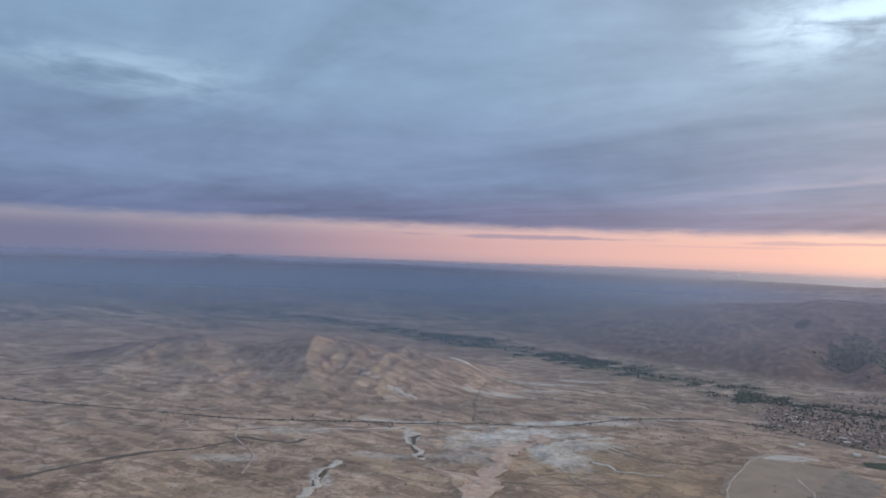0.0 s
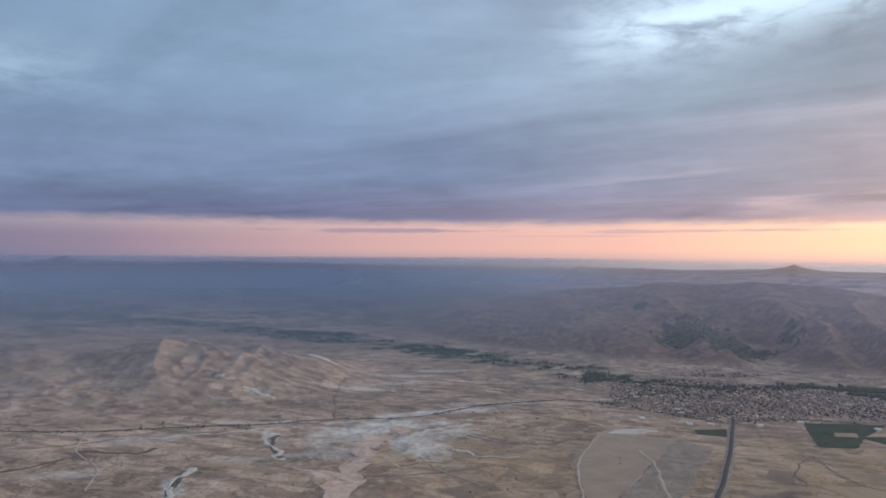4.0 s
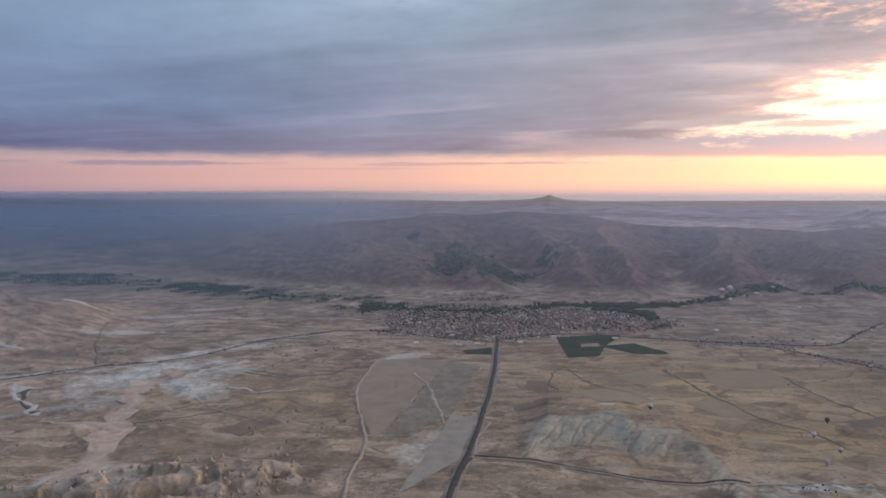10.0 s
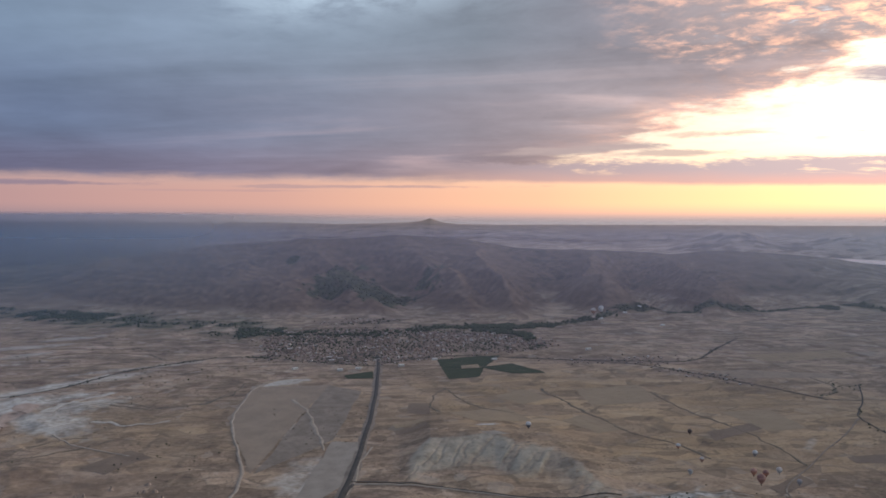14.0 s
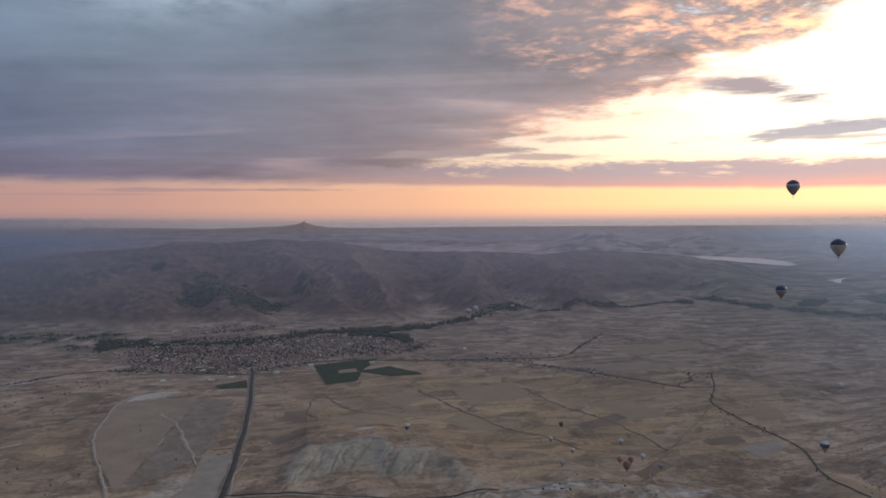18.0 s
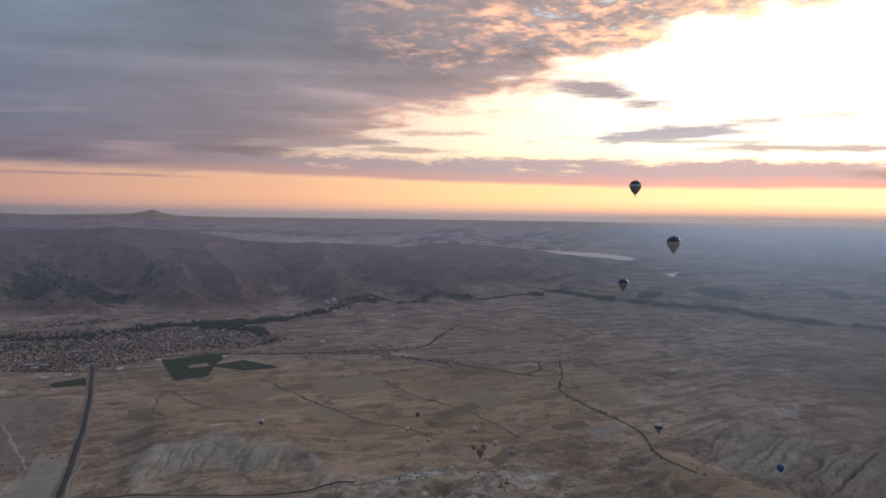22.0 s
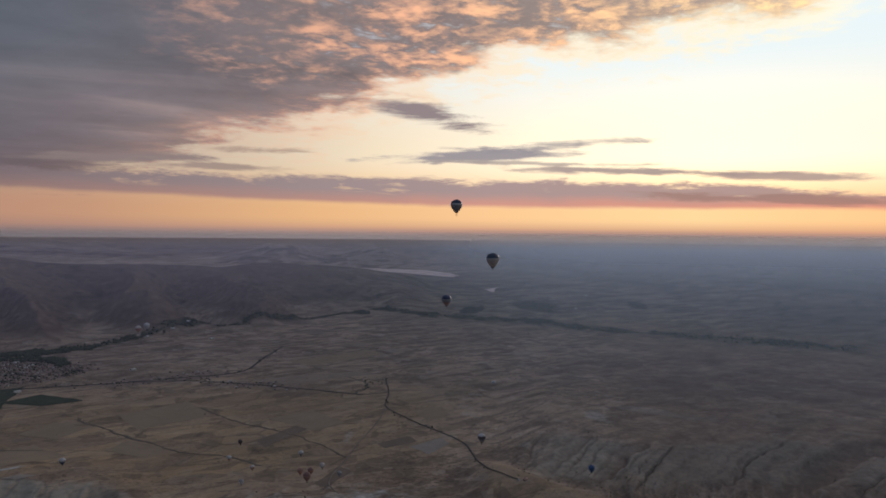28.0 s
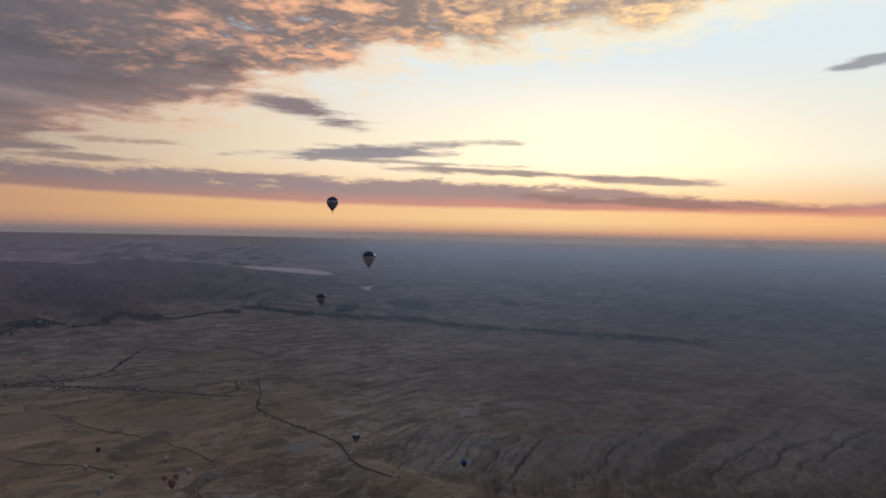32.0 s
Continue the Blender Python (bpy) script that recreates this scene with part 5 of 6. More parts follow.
wall_mat = housing("plastered_wall", [(0.0, (.20, .17, .15)), (0.35, (.25, .21, .18)), (0.6, (.31, .255, .215)), (0.85, (.25, .19, .165)), (0.95, (.52, .49, .46))])
roof_mat = housing("tiled_roof", [(0.0, (.19, .135, .115)), (0.3, (.23, .165, .142)), (0.6, (.30, .205, .168)), (0.80, (.25, .21, .19)), (0.90, (.52, .50, .48))])
white_mat = coloured("white_render", (.46, .45, .43), (.60, .59, .57), 0.3)
window_mat = coloured("dark_window", (.03, .035, .045), (.05, .055, .065), 1.0, 0.2, 0, 0.5)


def house_meshes(w_, d_, h_, pitch):
    bm = bmesh.new()
    bmesh.ops.create_cube(bm, size=1, matrix=Matrix.Translation((0, 0, h_ / 2 - 0.5)) @ Matrix.Diagonal((w_, d_, h_ + 1, 1)))
    wall = bm_mesh("wall", bm, wall_mat)
    bm = bmesh.new()
    x, y = w_ / 2 + 0.5, d_ / 2 + 0.5
    if pitch > 0:
        v = [bm.verts.new(c) for c in ((-x, -y, h_), (x, -y, h_), (x, y, h_), (-x, y, h_), (-x * 0.55, 0, h_ + pitch), (x * 0.55, 0, h_ + pitch))]
        for f in ((0, 1, 5, 4), (2, 3, 4, 5), (0, 4, 3), (1, 2, 5), (3, 2, 1, 0)):
            bm.faces.new([v[i] for i in f])
    else:
        bmesh.ops.create_cube(bm, size=1, matrix=Matrix.Translation((0, 0, h_ + 0.2)) @ Matrix.Diagonal((w_ + 0.4, d_ + 0.4, 0.5, 1)))
    return wall, bm_mesh("roof", bm, roof_mat)


KINDS = [house_meshes(*q) for q in ((11, 9, 6, 2.6), (13, 10, 7, 3.0), (10, 9, 4.5, 2.2), (15, 11, 9, 3.0), (12, 12, 7, 0), (9, 8, 4, 0), (18, 10, 6, 2.4))]


def house(place, s, turn, kind, name="house", label="", group="houses of the town"):
    h = empty(name, Matrix.Translation(place) @ Matrix.Rotation(turn, 4, "Z"))
    k = s * rng.uniform(0.55, 0.82)
    h.scale = (k, k, k)
    part("wall", KINDS[kind][0], h)
    part("roof", KINDS[kind][1], h)
    return tagged(h, label or ("small plastered house with a tiled hip roof" if kind not in (4, 5) else "plain plastered house with a flat roof"), "house", group)


def town_places(poly, step, seed, turn, chance):
    """Places and turns of houses along the crooked lanes of a town."""
    g = np.random.RandomState(seed)
    xs, ys = np.array([q[0] for q in poly]) * U, np.array([q[1] for q in poly]) * U
    c, s = math.cos(turn), math.sin(turn)
    r = int(max(np.ptp(xs), np.ptp(ys)) / step)
    i, j = [q.ravel() for q in np.meshgrid(np.arange(-r, r), np.arange(-r, r), indexing="ij")]
    lane = (i % 6 == 0) | ((j % 5 == 0) & (g.uniform(size=i.shape) < 0.7))
    u = i * step + g.uniform(-12, 12, i.shape) + 22 * np.sin(j * 0.31)
    v = j * step + g.uniform(-12, 12, i.shape) + 26 * np.sin(i * 0.23)
    x, y = xs.mean() + u * c - v * s, ys.mean() + u * s + v * c
    keep = ~lane & (g.uniform(size=i.shape) < chance * smooth01(0.30, 0.52, fbm(x / 150, y / 150, 3, 5))) & inside(x + g.normal(0, 45, i.shape), y + g.normal(0, 45, i.shape), poly)
    way_ = turn + g.choice([0, 1.5708], i.shape) + g.normal(0, 0.12, i.shape)
    return [(float(p), float(q), float(w_)) for p, q, w_ in zip(x[keep], y[keep], way_[keep])]


homes = town_places(TOWN, 18.0, 3, 0.5, 0.80)
for k, p in enumerate(SUBURBS):
    homes += town_places(p, 24.0, 5 + k, 0.8, 0.6)
homes.sort(key=lambda q: math.hypot(q[0], q[1]))
for (x, y, turn), place, s in zip(homes[:300], *land_points(homes[:300])):
    house(place, float(s), turn, rng.choice([0, 0, 1, 1, 2, 2, 3, 4, 5, 6]))
rest = homes[300:]
if rest:
    for kinds, mat_i, nm in (((0, 1, 2, 3, 6), 0, "far_house_walls"), ((0, 1, 2, 3, 6), 1, "far_house_roofs")):
        cos, fcs, n = [], [], 0
        g = random.Random(12)
        spots_, scales_ = land_points(rest)
        for (x, y, turn), place, s in zip(rest, spots_, scales_):
            me = KINDS[g.choice(kinds)][mat_i]
            c, si = math.cos(turn) * s, math.sin(turn) * s
            v = np.array([tuple(q.co) for q in me.vertices])
            k = g.uniform(0.6, 0.9)
            cos.append(np.stack([(v[:, 0] * c - v[:, 1] * si) * k + place.x, (v[:, 0] * si + v[:, 1] * c) * k + place.y, v[:, 2] * s * k + place.z], -1))
            me.calc_loop_triangles()
            fcs.append(np.array([tuple(q.vertices) for q in me.loop_triangles]) + n)
            n += len(v)
        m2, nt2, p2 = material(nm, 0.9)
        geo = nt2.nodes.new("ShaderNodeNewGeometry")
        stops = [(0.0, (.19, .16, .14)), (0.4, (.275, .215, .18)), (0.8, (.25, .185, .155)), (0.95, (.52, .49, .46))] if mat_i == 0 else [(0.0, (.19, .135, .115)), (0.4, (.27, .19, .158)), (0.8, (.24, .20, .18)), (0.91, (.52, .50, .48))]
        nt2.links.new(Val(nt2, geo.outputs["Random Per Island"]).ramp(stops).sock, p2.inputs["Base Color"])
        tagged(new(nm, mesh_from(nm, np.concatenate(cos), np.concatenate(fcs), m2, True)), "crowded houses of the far side of town", "houses", kind="stuff")

# blocks of flats and white sheds
bm = bmesh.new()
bmesh.ops.create_cube(bm, size=1, matrix=Matrix.Translation((0, 0, 8)) @ Matrix.Diagonal((22, 14, 18, 1)))
flat_wall = bm_mesh("wall", bm, wall_mat)
bm = bmesh.new()
bmesh.ops.create_cube(bm, size=1, matrix=Matrix.Translation((0, 0, 17.4)) @ Matrix.Diagonal((23, 15, 0.9, 1)))
bmesh.ops.create_cube(bm, size=1, matrix=Matrix.Translation((3, 0, 18.6)) @ Matrix.Diagonal((5, 4, 2.4, 1)))
flat_roof = bm_mesh("roof", bm, roof_mat)
bm = bmesh.new()
bmesh.ops.create_cube(bm, size=1, matrix=Matrix.Diagonal((2.2, 0.3, 1.5, 1)))
pane = bm_mesh("window", bm, window_mat)
for x, y in ((985, 1790), (1000, 1835), (1020, 1805), (1040, 1770), (1050, 1830), (1075, 1790), (1110, 1840), (1130, 1870), (1150, 1845), (1175, 1880), (1100, 1890), (1060, 1880), (960, 2010), (975, 2030)):
    place, s = land_point(x * U, y * U)
    b = empty("apartment_block", Matrix.Translation(place) @ Matrix.Rotation(rng.uniform(-0.7, -0.3), 4, "Z"))
    b.scale = (s, s, s)
    part("wall", flat_wall, b)
    part("roof", flat_roof, b)
    for floor_ in range(5):
        for q in (-7.5, -2.5, 2.5, 7.5):
            part("window", pane, b, loc=(q, -7.02, 2.2 + floor_ * 3.1))
    tagged(b, "five-storey plastered block of flats with a flat roof", "apartment block", "blocks of flats")
bm = bmesh.new()
bmesh.ops.create_cube(bm, size=1, matrix=Matrix.Translation((0, 0, 3)) @ Matrix.Diagonal((22, 13, 7, 1)))
shed_wall = bm_mesh("wall", bm, white_mat)
bm = bmesh.new()
v = [bm.verts.new(c) for c in ((-11.5, -7, 6.3), (11.5, -7, 6.3), (11.5, 7, 6.3), (-11.5, 7, 6.3), (-11.5, 0, 8.4), (11.5, 0, 8.4))]
for f in ((0, 1, 5, 4), (2, 3, 4, 5), (0, 4, 3), (1, 2, 5), (3, 2, 1, 0)):
    bm.faces.new([v[i] for i in f])
shed_roof = bm_mesh("roof", bm, white_mat)
for x, y in ((2373, 1904), (2242, 1913), (2501, 1931), (2295, 1668), (1375, 1560), (1700, 1500), (1240, 1660), (1010, 1690), (1120, 1650), (960, 1700), (870, 1780), (3940, 590), (4700, 640), (1905, 500)):
    place, s = land_point(x * U, y * U)
    b = empty("shed", Matrix.Translation(place) @ Matrix.Rotation(rng.uniform(-0.9, 0.2), 4, "Z"))
    b.scale = (s, s, s)
    part("wall", shed_wall, b)
    part("roof", shed_roof, b)
    tagged(b, "long white shed with a low gable roof", "shed", "white sheds of the plain")


# ---- balloons ----
def gore_mat(name, colour, gloss=0.55):
    r, g, b = colour
    return coloured(name, colour, (r * 0.75, g * 0.75, b * 0.75), 0.4, gloss, 0, 0.3)


BLUE, WHITE, SAND = gore_mat("blue_nylon", (.05, .065, .115)), gore_mat("white_nylon", (.50, .50, .52)), gore_mat("sand_nylon", (.52, .46, .43))
RED, ORANGE, GREY = gore_mat("red_nylon", (.22, .115, .105)), gore_mat("orange_nylon", (.42, .22, .16)), gore_mat("grey_nylon", (.30, .29, .30))
DARK = gore_mat("dark_brown_nylon", (.07, .05, .05))
PINKN, NAVY, BRIGHT = gore_mat("pink_nylon", (.36, .205, .17)), gore_mat("navy_nylon", (.05, .065, .13)), gore_mat("bright_blue_nylon", (.03, .08, .22))
wicker = coloured("wicker", (.10, .065, .035), (.17, .11, .06), 6.0)
cable_mat = coloured("steel_cable", (.12, .12, .12), (.2, .2, .2), 4.0, 0.5, 0.8)
PROFILE = [(0.00, .085), (0.06, .13), (0.20, .25), (0.36, .365), (0.52, .455), (0.66, .495), (0.78, .497), (0.90, .455), (1.00, .375), (1.08, .27), (1.135, .16), (1.165, .06), (1.17, 0.002)]


def shell(lo, hi, mat, name, gores=20):
    """A ring of the envelope between two heights (diameter 1), each gore bulging a little."""
    zs = [lo] + [z for z, _ in PROFILE if lo < z < hi] + [hi]
    zz, rr = [q[0] for q in PROFILE], [q[1] for q in PROFILE]
    bm = bmesh.new()
    rings = []
    for z in zs:
        r = float(np.interp(z, zz, rr))
        ring = []
        for k in range(gores * 2):
            a = math.pi * k / gores
            q = r * (1.0 if k % 2 else 0.972)
            ring.append(bm.verts.new((q * math.cos(a), q * math.sin(a), z)))
        rings.append(ring)
    n = gores * 2
    for a, b in zip(rings, rings[1:]):
        for k in range(n):
            bm.faces.new((a[k], a[(k + 1) % n], b[(k + 1) % n], b[k]))
    return bm_mesh(name, bm, mat, True)


def basket_mesh():
    bm = bmesh.new()
    bmesh.ops.create_cube(bm, size=1, matrix=Matrix.Translation((0, 0, -0.155)) @ Matrix.Diagonal((0.15, 0.085, 0.055, 1)))
    top = [f for f in bm.faces if f.normal.z > 0.9]
    bmesh.ops.inset_region(bm, faces=top, thickness=0.008)
    bmesh.ops.translate(bm, verts=list({v for f in top for v in f.verts}), vec=(0, 0, -0.04))
    return bm_mesh("basket", bm, wicker)


def rod(name, a, b, r, mat, seg=6):
    a, b = Vector(a), Vector(b)
    bm = bmesh.new()
    bmesh.ops.create_cone(bm, cap_ends=True, segments=seg, radius1=r, radius2=r, depth=(b - a).length, matrix=Matrix.Translation((a + b) / 2) @ (b - a).to_track_quat("Z", "Y").to_matrix().to_4x4())
    return bm_mesh(name, bm, mat, True)


basket_me = basket_mesh()
cable_mes = [rod("cable", (sx * 0.07, sy * 0.04, -0.128), (sx * 0.055, sy * 0.055, 0.005), 0.003, cable_mat, 4) for sx in (-1, 1) for sy in (-1, 1)]


def burner_mesh():
    bm = bmesh.new()
    for x in (-0.02, 0.02):
        bmesh.ops.create_cone(bm, cap_ends=True, segments=8, radius1=0.012, radius2=0.014, depth=0.04, matrix=Matrix.Translation((x, 0, -0.06)))
    bmesh.ops.create_cube(bm, size=1, matrix=Matrix.Translation((0, 0, -0.082)) @ Matrix.Diagonal((0.13, 0.075, 0.006, 1)))
    return bm_mesh("burner", bm, cable_mat)


burner_me = burner_mesh()
panels = {}


def panel(lo, hi, mat, name):
    key = (lo, hi, mat.name)
    if key not in panels:
        panels[key] = shell(lo, hi, mat, name)
    return panels[key]


def balloon(az_, el_, far_, wide, rings, label, group="hot-air balloons", squash=1.0):
    """A balloon whose envelope's middle stands at that bearing, height and distance; rings: lower height, material, part."""
    a, e = radians(az_), radians(el_)
    mid_ = Vector((math.sin(a) * math.cos(e), math.cos(a) * math.cos(e), math.sin(e))) * far_ + Vector(EYE)
    foot_ = mid_ - Vector((0, 0, 0.56 * wide * squash))
    b = empty("hot_air_balloon", Matrix.Translation(foot_) @ Matrix.Rotation(az_, 4, "Z"))
    b.scale = (wide, wide, wide * squash)
    heights = [r[0] for r in rings] + [1.17]
    for (lo, mat, nm), hi in zip(rings, heights[1:]):
        part(nm, panel(lo, hi, mat, nm), b)
    part("basket", basket_me, b, "brown wicker basket")
    part("burner", burner_me, b)
    for c in cable_mes:
        part("cable", c, b)
    return tagged(b, label, "hot-air balloon", group)


def ground_range(el_):
    r = EYE[2] / math.tan(radians(-el_))
    return r / math.cos(radians(el_)) * (1 + (r / REACH) ** 3) ** (-1 / 3)


THREE = lambda a, b, c, d=None: [(0.0, d or c, "skirt"), (0.07, c, "lower_envelope"), (0.62, b, "band"), (0.80, a, "crown")]
balloon(72.26, 2.0, 1380, 22, [(0.0, NAVY, "skirt"), (0.07, GREY, "lower_envelope"), (0.70, WHITE, "band"), (0.84, BLUE, "crown")], "dark balloon with a white band above the horizon")
balloon(75.09, -2.15, 1160, 20.5, [(0.0, BLUE, "skirt"), (0.09, SAND, "lower_envelope"), (0.66, WHITE, "band"), (0.76, BLUE, "crown")], "sand-coloured balloon with a dark blue crown")
balloon(71.57, -5.25, 1500, 20, [(0.0, RED, "skirt"), (0.08, ORANGE, "lower_envelope"), (0.40, GREY, "middle_envelope"), (0.62, WHITE, "band"), (0.70, NAVY, "crown")], "blue balloon with an orange lower half")
for az_, el_, px, rings, label in (
        (44.06, -15.67, 9.5, [(0.0, NAVY, "skirt"), (0.05, BLUE, "lower_envelope"), (0.6, WHITE, "crown")], "small white balloon with a dark lower half"),
        (60.44, -17.75, 10, [(0.0, ORANGE, "skirt"), (0.06, ORANGE, "lower_envelope"), (0.75, PINKN, "crown")], "orange balloon low over a field"),
        (61.23, -17.77, 10, [(0.0, ORANGE, "skirt"), (0.06, ORANGE, "lower_envelope"), (0.75, RED, "crown")], "orange balloon with a red crown low over a field"),
        (60.95, -18.16, 13.5, [(0.0, RED, "skirt"), (0.06, PINKN, "lower_envelope"), (0.8, RED, "crown")], "red and pink balloon low over a field"),
        (62.11, -17.44, 9, [(0.0, SAND, "skirt"), (0.06, WHITE, "lower_envelope"), (0.8, SAND, "crown")], "pale balloon low over a field"),
        (55.22, -16.53, 7.5, [(0.0, RED, "skirt"), (0.06, ORANGE, "lower_envelope"), (0.55, WHITE, "crown")], "small white and orange balloon"),
        (56.02, -15.46, 7.5, [(0.0, RED, "skirt"), (0.06, DARK, "lower_envelope"), (0.7, DARK, "crown")], "small dark brown-red balloon"),
        (60.5, -16.5, 8.5, [(0.0, NAVY, "skirt"), (0.06, GREY, "lower_envelope"), (0.6, WHITE, "crown")], "small grey balloon with a white crown"),
        (56.1, -18.23, 8, [(0.0, GREY, "skirt"), (0.06, WHITE, "lower_envelope"), (0.7, GREY, "crown")], "small pale grey balloon"),
        (63.42, -18.03, 8, [(0.0, BLUE, "skirt"), (0.06, GREY, "lower_envelope"), (0.7, GREY, "crown")], "small dark grey balloon"),
        (74.40, -15.55, 14, [(0.0, RED, "skirt"), (0.10, GREY, "lower_envelope"), (0.5, DARK, "middle_envelope"), (0.88, WHITE, "crown")], "dark balloon with a pale crown and red skirt"),
        (82.81, -17.36, 11, [(0.0, BLUE, "skirt"), (0.06, BRIGHT, "lower_envelope"), (0.8, BRIGHT, "crown")], "bright blue balloon over the eroded slope"),
        (56.9, -17.3, 7.5, [(0.0, PINKN, "skirt"), (0.06, PINKN, "lower_envelope"), (0.7, SAND, "crown")], "small dull pink balloon"),
        (48.95, -7.08, 9.5, [(0.0, ORANGE, "skirt"), (0.06, ORANGE, "lower_envelope"), (0.7, SAND, "crown")], "orange balloon rising by the river"),
        (49.50, -6.90, 9.5, [(0.0, WHITE, "skirt"), (0.06, WHITE, "lower_envelope"), (0.7, WHITE, "crown")], "white balloon rising by the river")):
    far_ = ground_range(el_) * 0.93
    balloon(az_, el_, far_, px / 1313 * far_, rings, label)

# an envelope laid out on the ground, red and white
for dx_, dy_, mat, label in ((0, 0, RED, "red balloon envelope laid out on the ground"), (-9, 14, WHITE, "white van parked beside a balloon envelope")):
    place, s = land_point(1120 * U + dx_, 242 * U + dy_)
    bm = bmesh.new()
    bmesh.ops.create_icosphere(bm, subdivisions=2, radius=1.0)
    for v in bm.verts:
        v.co = Vector((v.co.x * 13 if mat is RED else v.co.x * 3, v.co.y * 5 if mat is RED else v.co.y * 2, max(v.co.z, 0) * 2.5)) + 0.5 * noise.noise_vector(v.co * 2.0)
    tagged(new("balloon_envelope" if mat is RED else "van", bm_mesh("laid", bm, mat, True)), label, "balloon" if mat is RED else "van").matrix_basis = Matrix.Translation(place)


# ---- action camera hung on a bar beside the balloon ----
cloth = coloured("black_cloth", (.016, .015, .018), (.030, .028, .030), 40.0, 0.95, 0, 0.05)
plastic = coloured("black_plastic", (.018, .018, .022), (.032, .032, .038), 60.0, 0.6, 0, 0.2)
wood = coloured("varnished_stick", (.035, .030, .012), (.06, .05, .02), 30.0, 0.7)
rope = coloured("orange_cord", (.20, .07, .03), (.30, .12, .05), 150.0, 0.9)
steel = coloured("grey_steel", (.10, .10, .10), (.16, .16, .16), 60.0, 0.5, 0.6)
MM = 0.00152
RIG_AZ, RIG_EL, RIG_FAR = 90.02, 9.92, 2.4
ra, re = radians(RIG_AZ), radians(RIG_EL)
rig_at = Vector(EYE) + RIG_FAR * Vector((math.sin(ra) * math.cos(re), math.cos(ra) * math.cos(re), math.sin(re)))
rig = empty("hanging_camera_rig", Matrix.Translation(rig_at) @ Matrix.Rotation(-ra, 4, "Z") @ Matrix.Rotation(radians(4.0), 4, "Y"))


def tube(name, pts, r, mat, parent, label="", closed=False, seg=8):
    bm = bmesh.new()
    p = [Vector(q) for q in pts]
    rings, n = [], len(p)
    for k, q in enumerate(p):
        d = (p[(k + 1) % n] - p[k - 1]) if closed or 0 < k < n - 1 else (p[1] - p[0] if k == 0 else p[-1] - p[-2])
        m = d.to_track_quat("Z", "Y").to_matrix()
        rings.append([bm.verts.new(q + m @ Vector((r * math.cos(6.2832 * s / seg), r * math.sin(6.2832 * s / seg), 0))) for s in range(seg)])
    pairs = list(zip(rings, rings[1:])) + ([(rings[-1], rings[0])] if closed else [])
    for a, b in pairs:
        for s in range(seg):
            bm.faces.new((a[s], a[(s + 1) % seg], b[(s + 1) % seg], b[s]))
    if not closed:
        bm.faces.new(rings[0])
        bm.faces.new(rings[-1])
    return part(name, bm_mesh(name, bm, mat, True), parent, label)


def block(name, size, at, mat, parent, label="", bevel=0.003, turn=0.0):
    bm = bmesh.new()
    bmesh.ops.create_cube(bm, size=1, matrix=Matrix.Translation(at) @ Matrix.Rotation(turn, 4, "Y") @ Matrix.Diagonal((*size, 1)))
    bmesh.ops.bevel(bm, geom=bm.edges[:], offset=bevel, segments=3, affect="EDGES", profile=0.6)
    return part(name, bm_mesh(name, bm, mat, True), parent, label)


tube("bar", [(-59 * MM, 0, 0), (-55 * MM, 0, 0), (0, 0, -1 * MM), (54 * MM, 0, 0), (58 * MM, 0, 0)], 5.5 * MM, wood, rig, "dark varnished wooden bar", seg=14)
# the bag: a wrinkled pouch, wider at the bottom
bm = bmesh.new()
bmesh.ops.create_cube(bm, size=2)
bmesh.ops.subdivide_edges(bm, edges=bm.edges[:], cuts=11, use_grid_fill=True)
for v in bm.verts:
    x, y, z = v.co
    t = (z + 1) / 2
    left = -66 + 8 * min(1, t * 1.25) + 3 * math.sin(3.1 * t)
    right = 55 + 10 * math.sin(min(1, t * 1.1) * 2.6)
    px_ = left + (right - left) * (x + 1) / 2
    drop = -79 - 5 * (x + 1) / 2 + (10 * max(0, x - 0.75) * 4 if z < -0.5 else 0)
    pz_ = drop + (-7 - drop - 7 * max(0, x - 0.1)) * t
    w_ = noise.noise(Vector((x * 1.7, y, z * 2.2))) * 2.0 + noise.noise(Vector((x * 5, y * 2, z * 5))) * 1.0
    v.co = Vector((px_ * MM + w_ * 0.4 * MM, (y * (16 - 5 * t) + 3 * w_) * MM, (pz_ + 0.8 * w_) * MM))
part("bag", bm_mesh("bag", bm, cloth, True), rig, "black cloth pouch hanging from the bar")
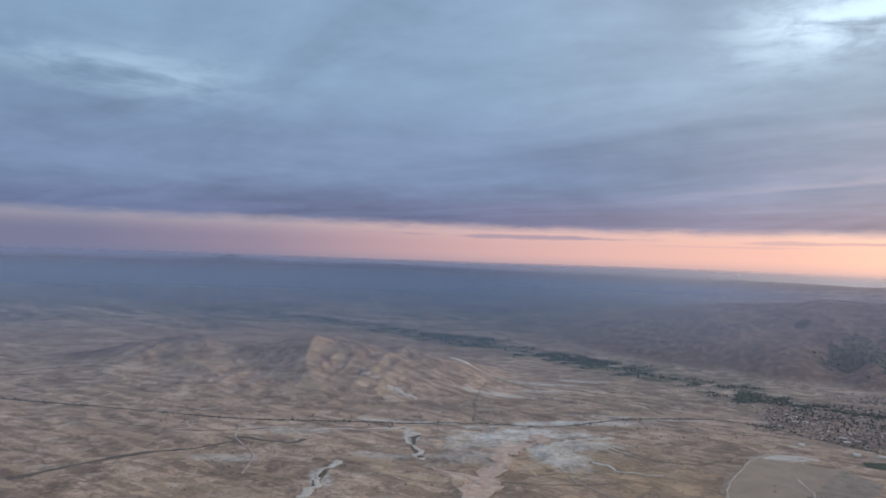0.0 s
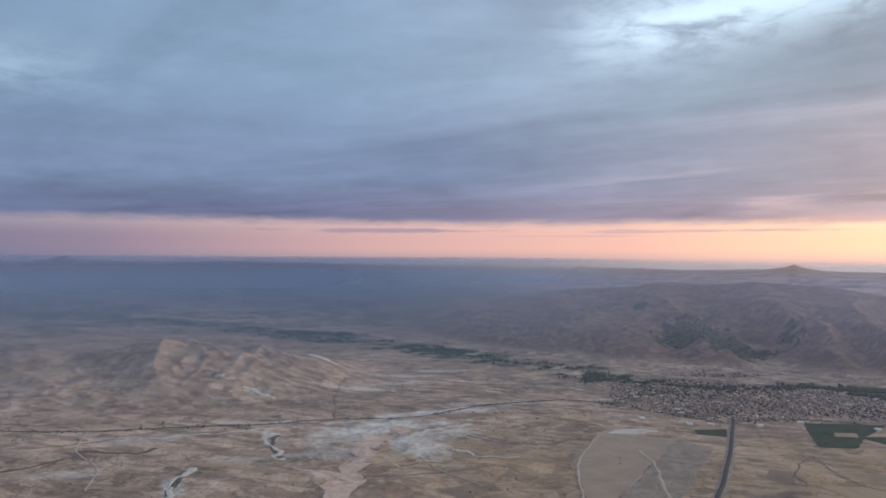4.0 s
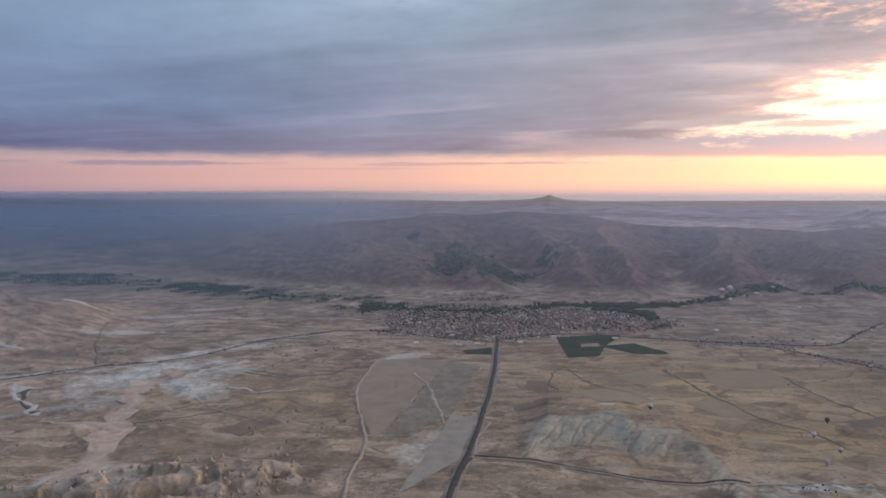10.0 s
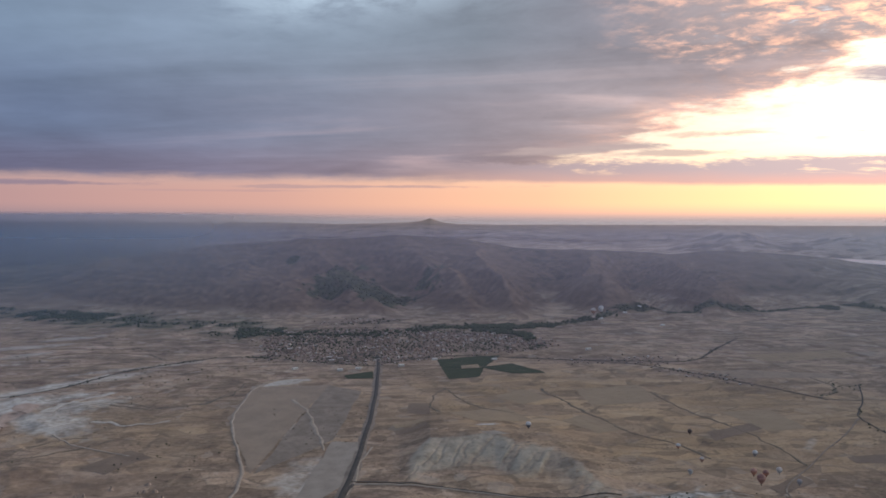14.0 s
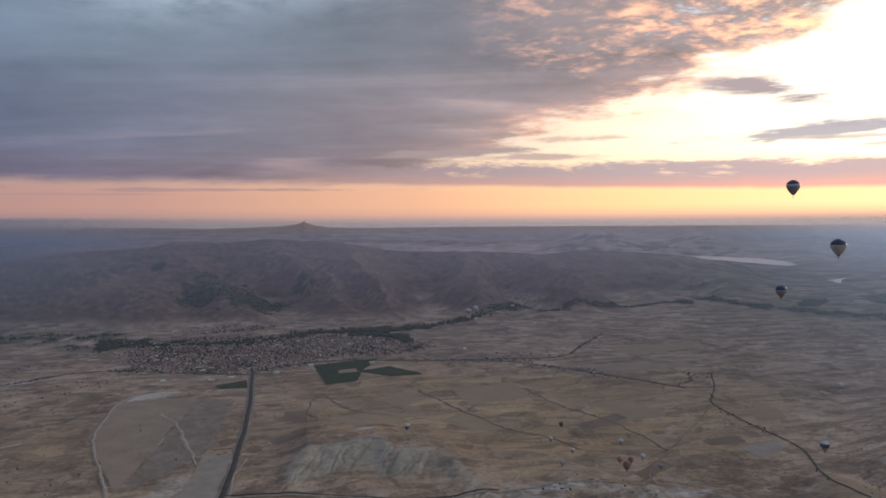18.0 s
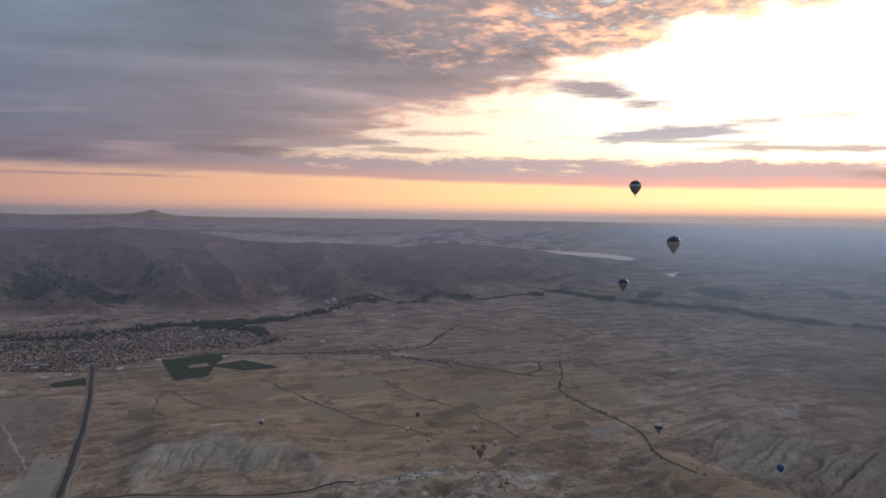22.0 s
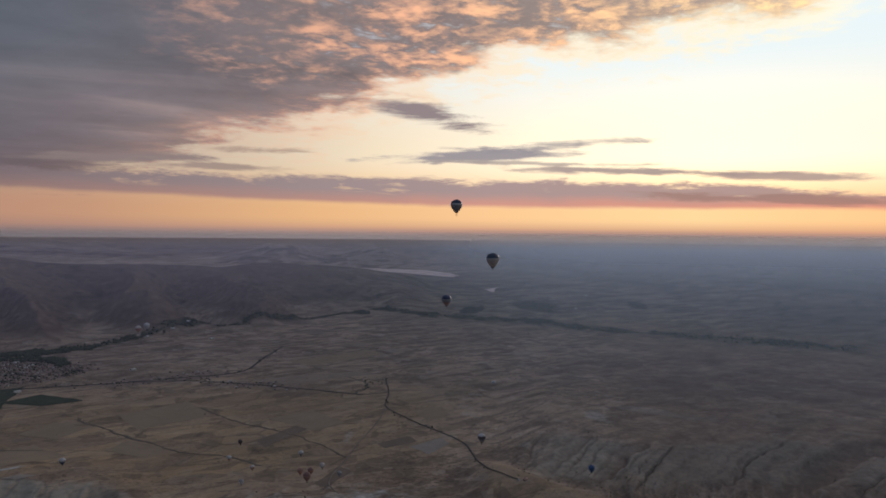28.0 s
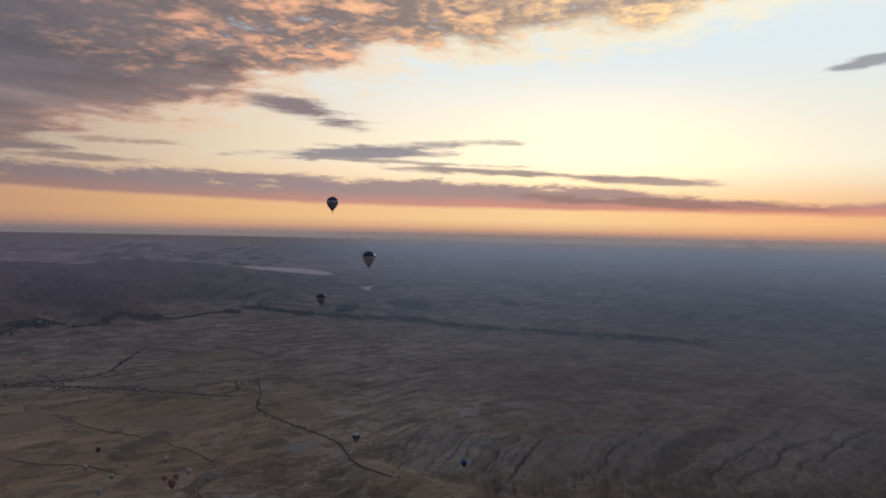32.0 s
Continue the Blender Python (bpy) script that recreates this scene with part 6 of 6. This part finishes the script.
mount = block("mount", (30 * MM, 22 * MM, 13 * MM), (6 * MM, 0, 8 * MM), plastic, rig, "black plastic clamp on the bar", 0.006)
block("jaw", (24 * MM, 26 * MM, 12 * MM), (5 * MM, 0, -1 * MM), plastic, mount, "", 0.005)
tube("neck", [(12 * MM, 0, 12 * MM), (12 * MM, 0, 28 * MM)], 7 * MM, plastic, mount)
action = block("action_camera", (32 * MM, 20 * MM, 23 * MM), (12 * MM, 0, 38 * MM), plastic, rig, "small black action camera", 0.006, 0.05)
tube("lens", [(20 * MM, 9 * MM, 40 * MM), (20 * MM, 13 * MM, 40 * MM)], 6 * MM, plastic, action)
block("thumb_screw", (8 * MM, 8 * MM, 5 * MM), (2 * MM, 0, 26 * MM), plastic, mount, "", 0.003)
for side, x0, lean in ((-1, -50 * MM, -14.0), (1, 51 * MM, 5.0)):
    def up_(h, off=0.0):
        return (x0 + (lean * h / 33.0 + off) * MM, 0, h * MM)
    ring = [(x0 + 4 * MM * math.cos(6.2832 * k / 12), 0, 9 * MM + 4.5 * MM * math.sin(6.2832 * k / 12)) for k in range(12)]
    tube("ring", ring, 0.9 * MM, steel, rig, closed=True, seg=6)
    clip_ = [Vector(up_(13)) + Vector((q[0] * MM, 0, q[1] * MM)) for q in ((0, 0), (4.6, 3), (4.0 + lean * 0.2, 12), (1.6 + lean * 0.55, 27), (-1.6 + lean * 0.58, 27), (-3.6 + lean * 0.15, 12), (-3.6, 3))]
    tube("carabiner", clip_, 1.2 * MM, steel, rig, "grey steel snap hook", closed=True, seg=6)
    tube("knot", [up_(40), up_(43, 1), up_(47, -1), up_(51)], 3.2 * MM, rope, rig)
    line = tube("cord", [up_(44), up_(80), up_(140), up_(220), up_(420), up_(900)], 1.5 * MM, rope, rig, "thin orange cord running up to the balloon")
    if side < 0:
        bm = bmesh.new()
        bmesh.ops.create_uvsphere(bm, u_segments=12, v_segments=8, radius=6.4 * MM, matrix=Matrix.Translation(Vector(up_(107, 3.5))))
        part("bead", bm_mesh("bead", bm, plastic, True), line, "round dark stopper")
tagged(rig, "small action camera and black pouch on a bar hung by cords", "camera rig")
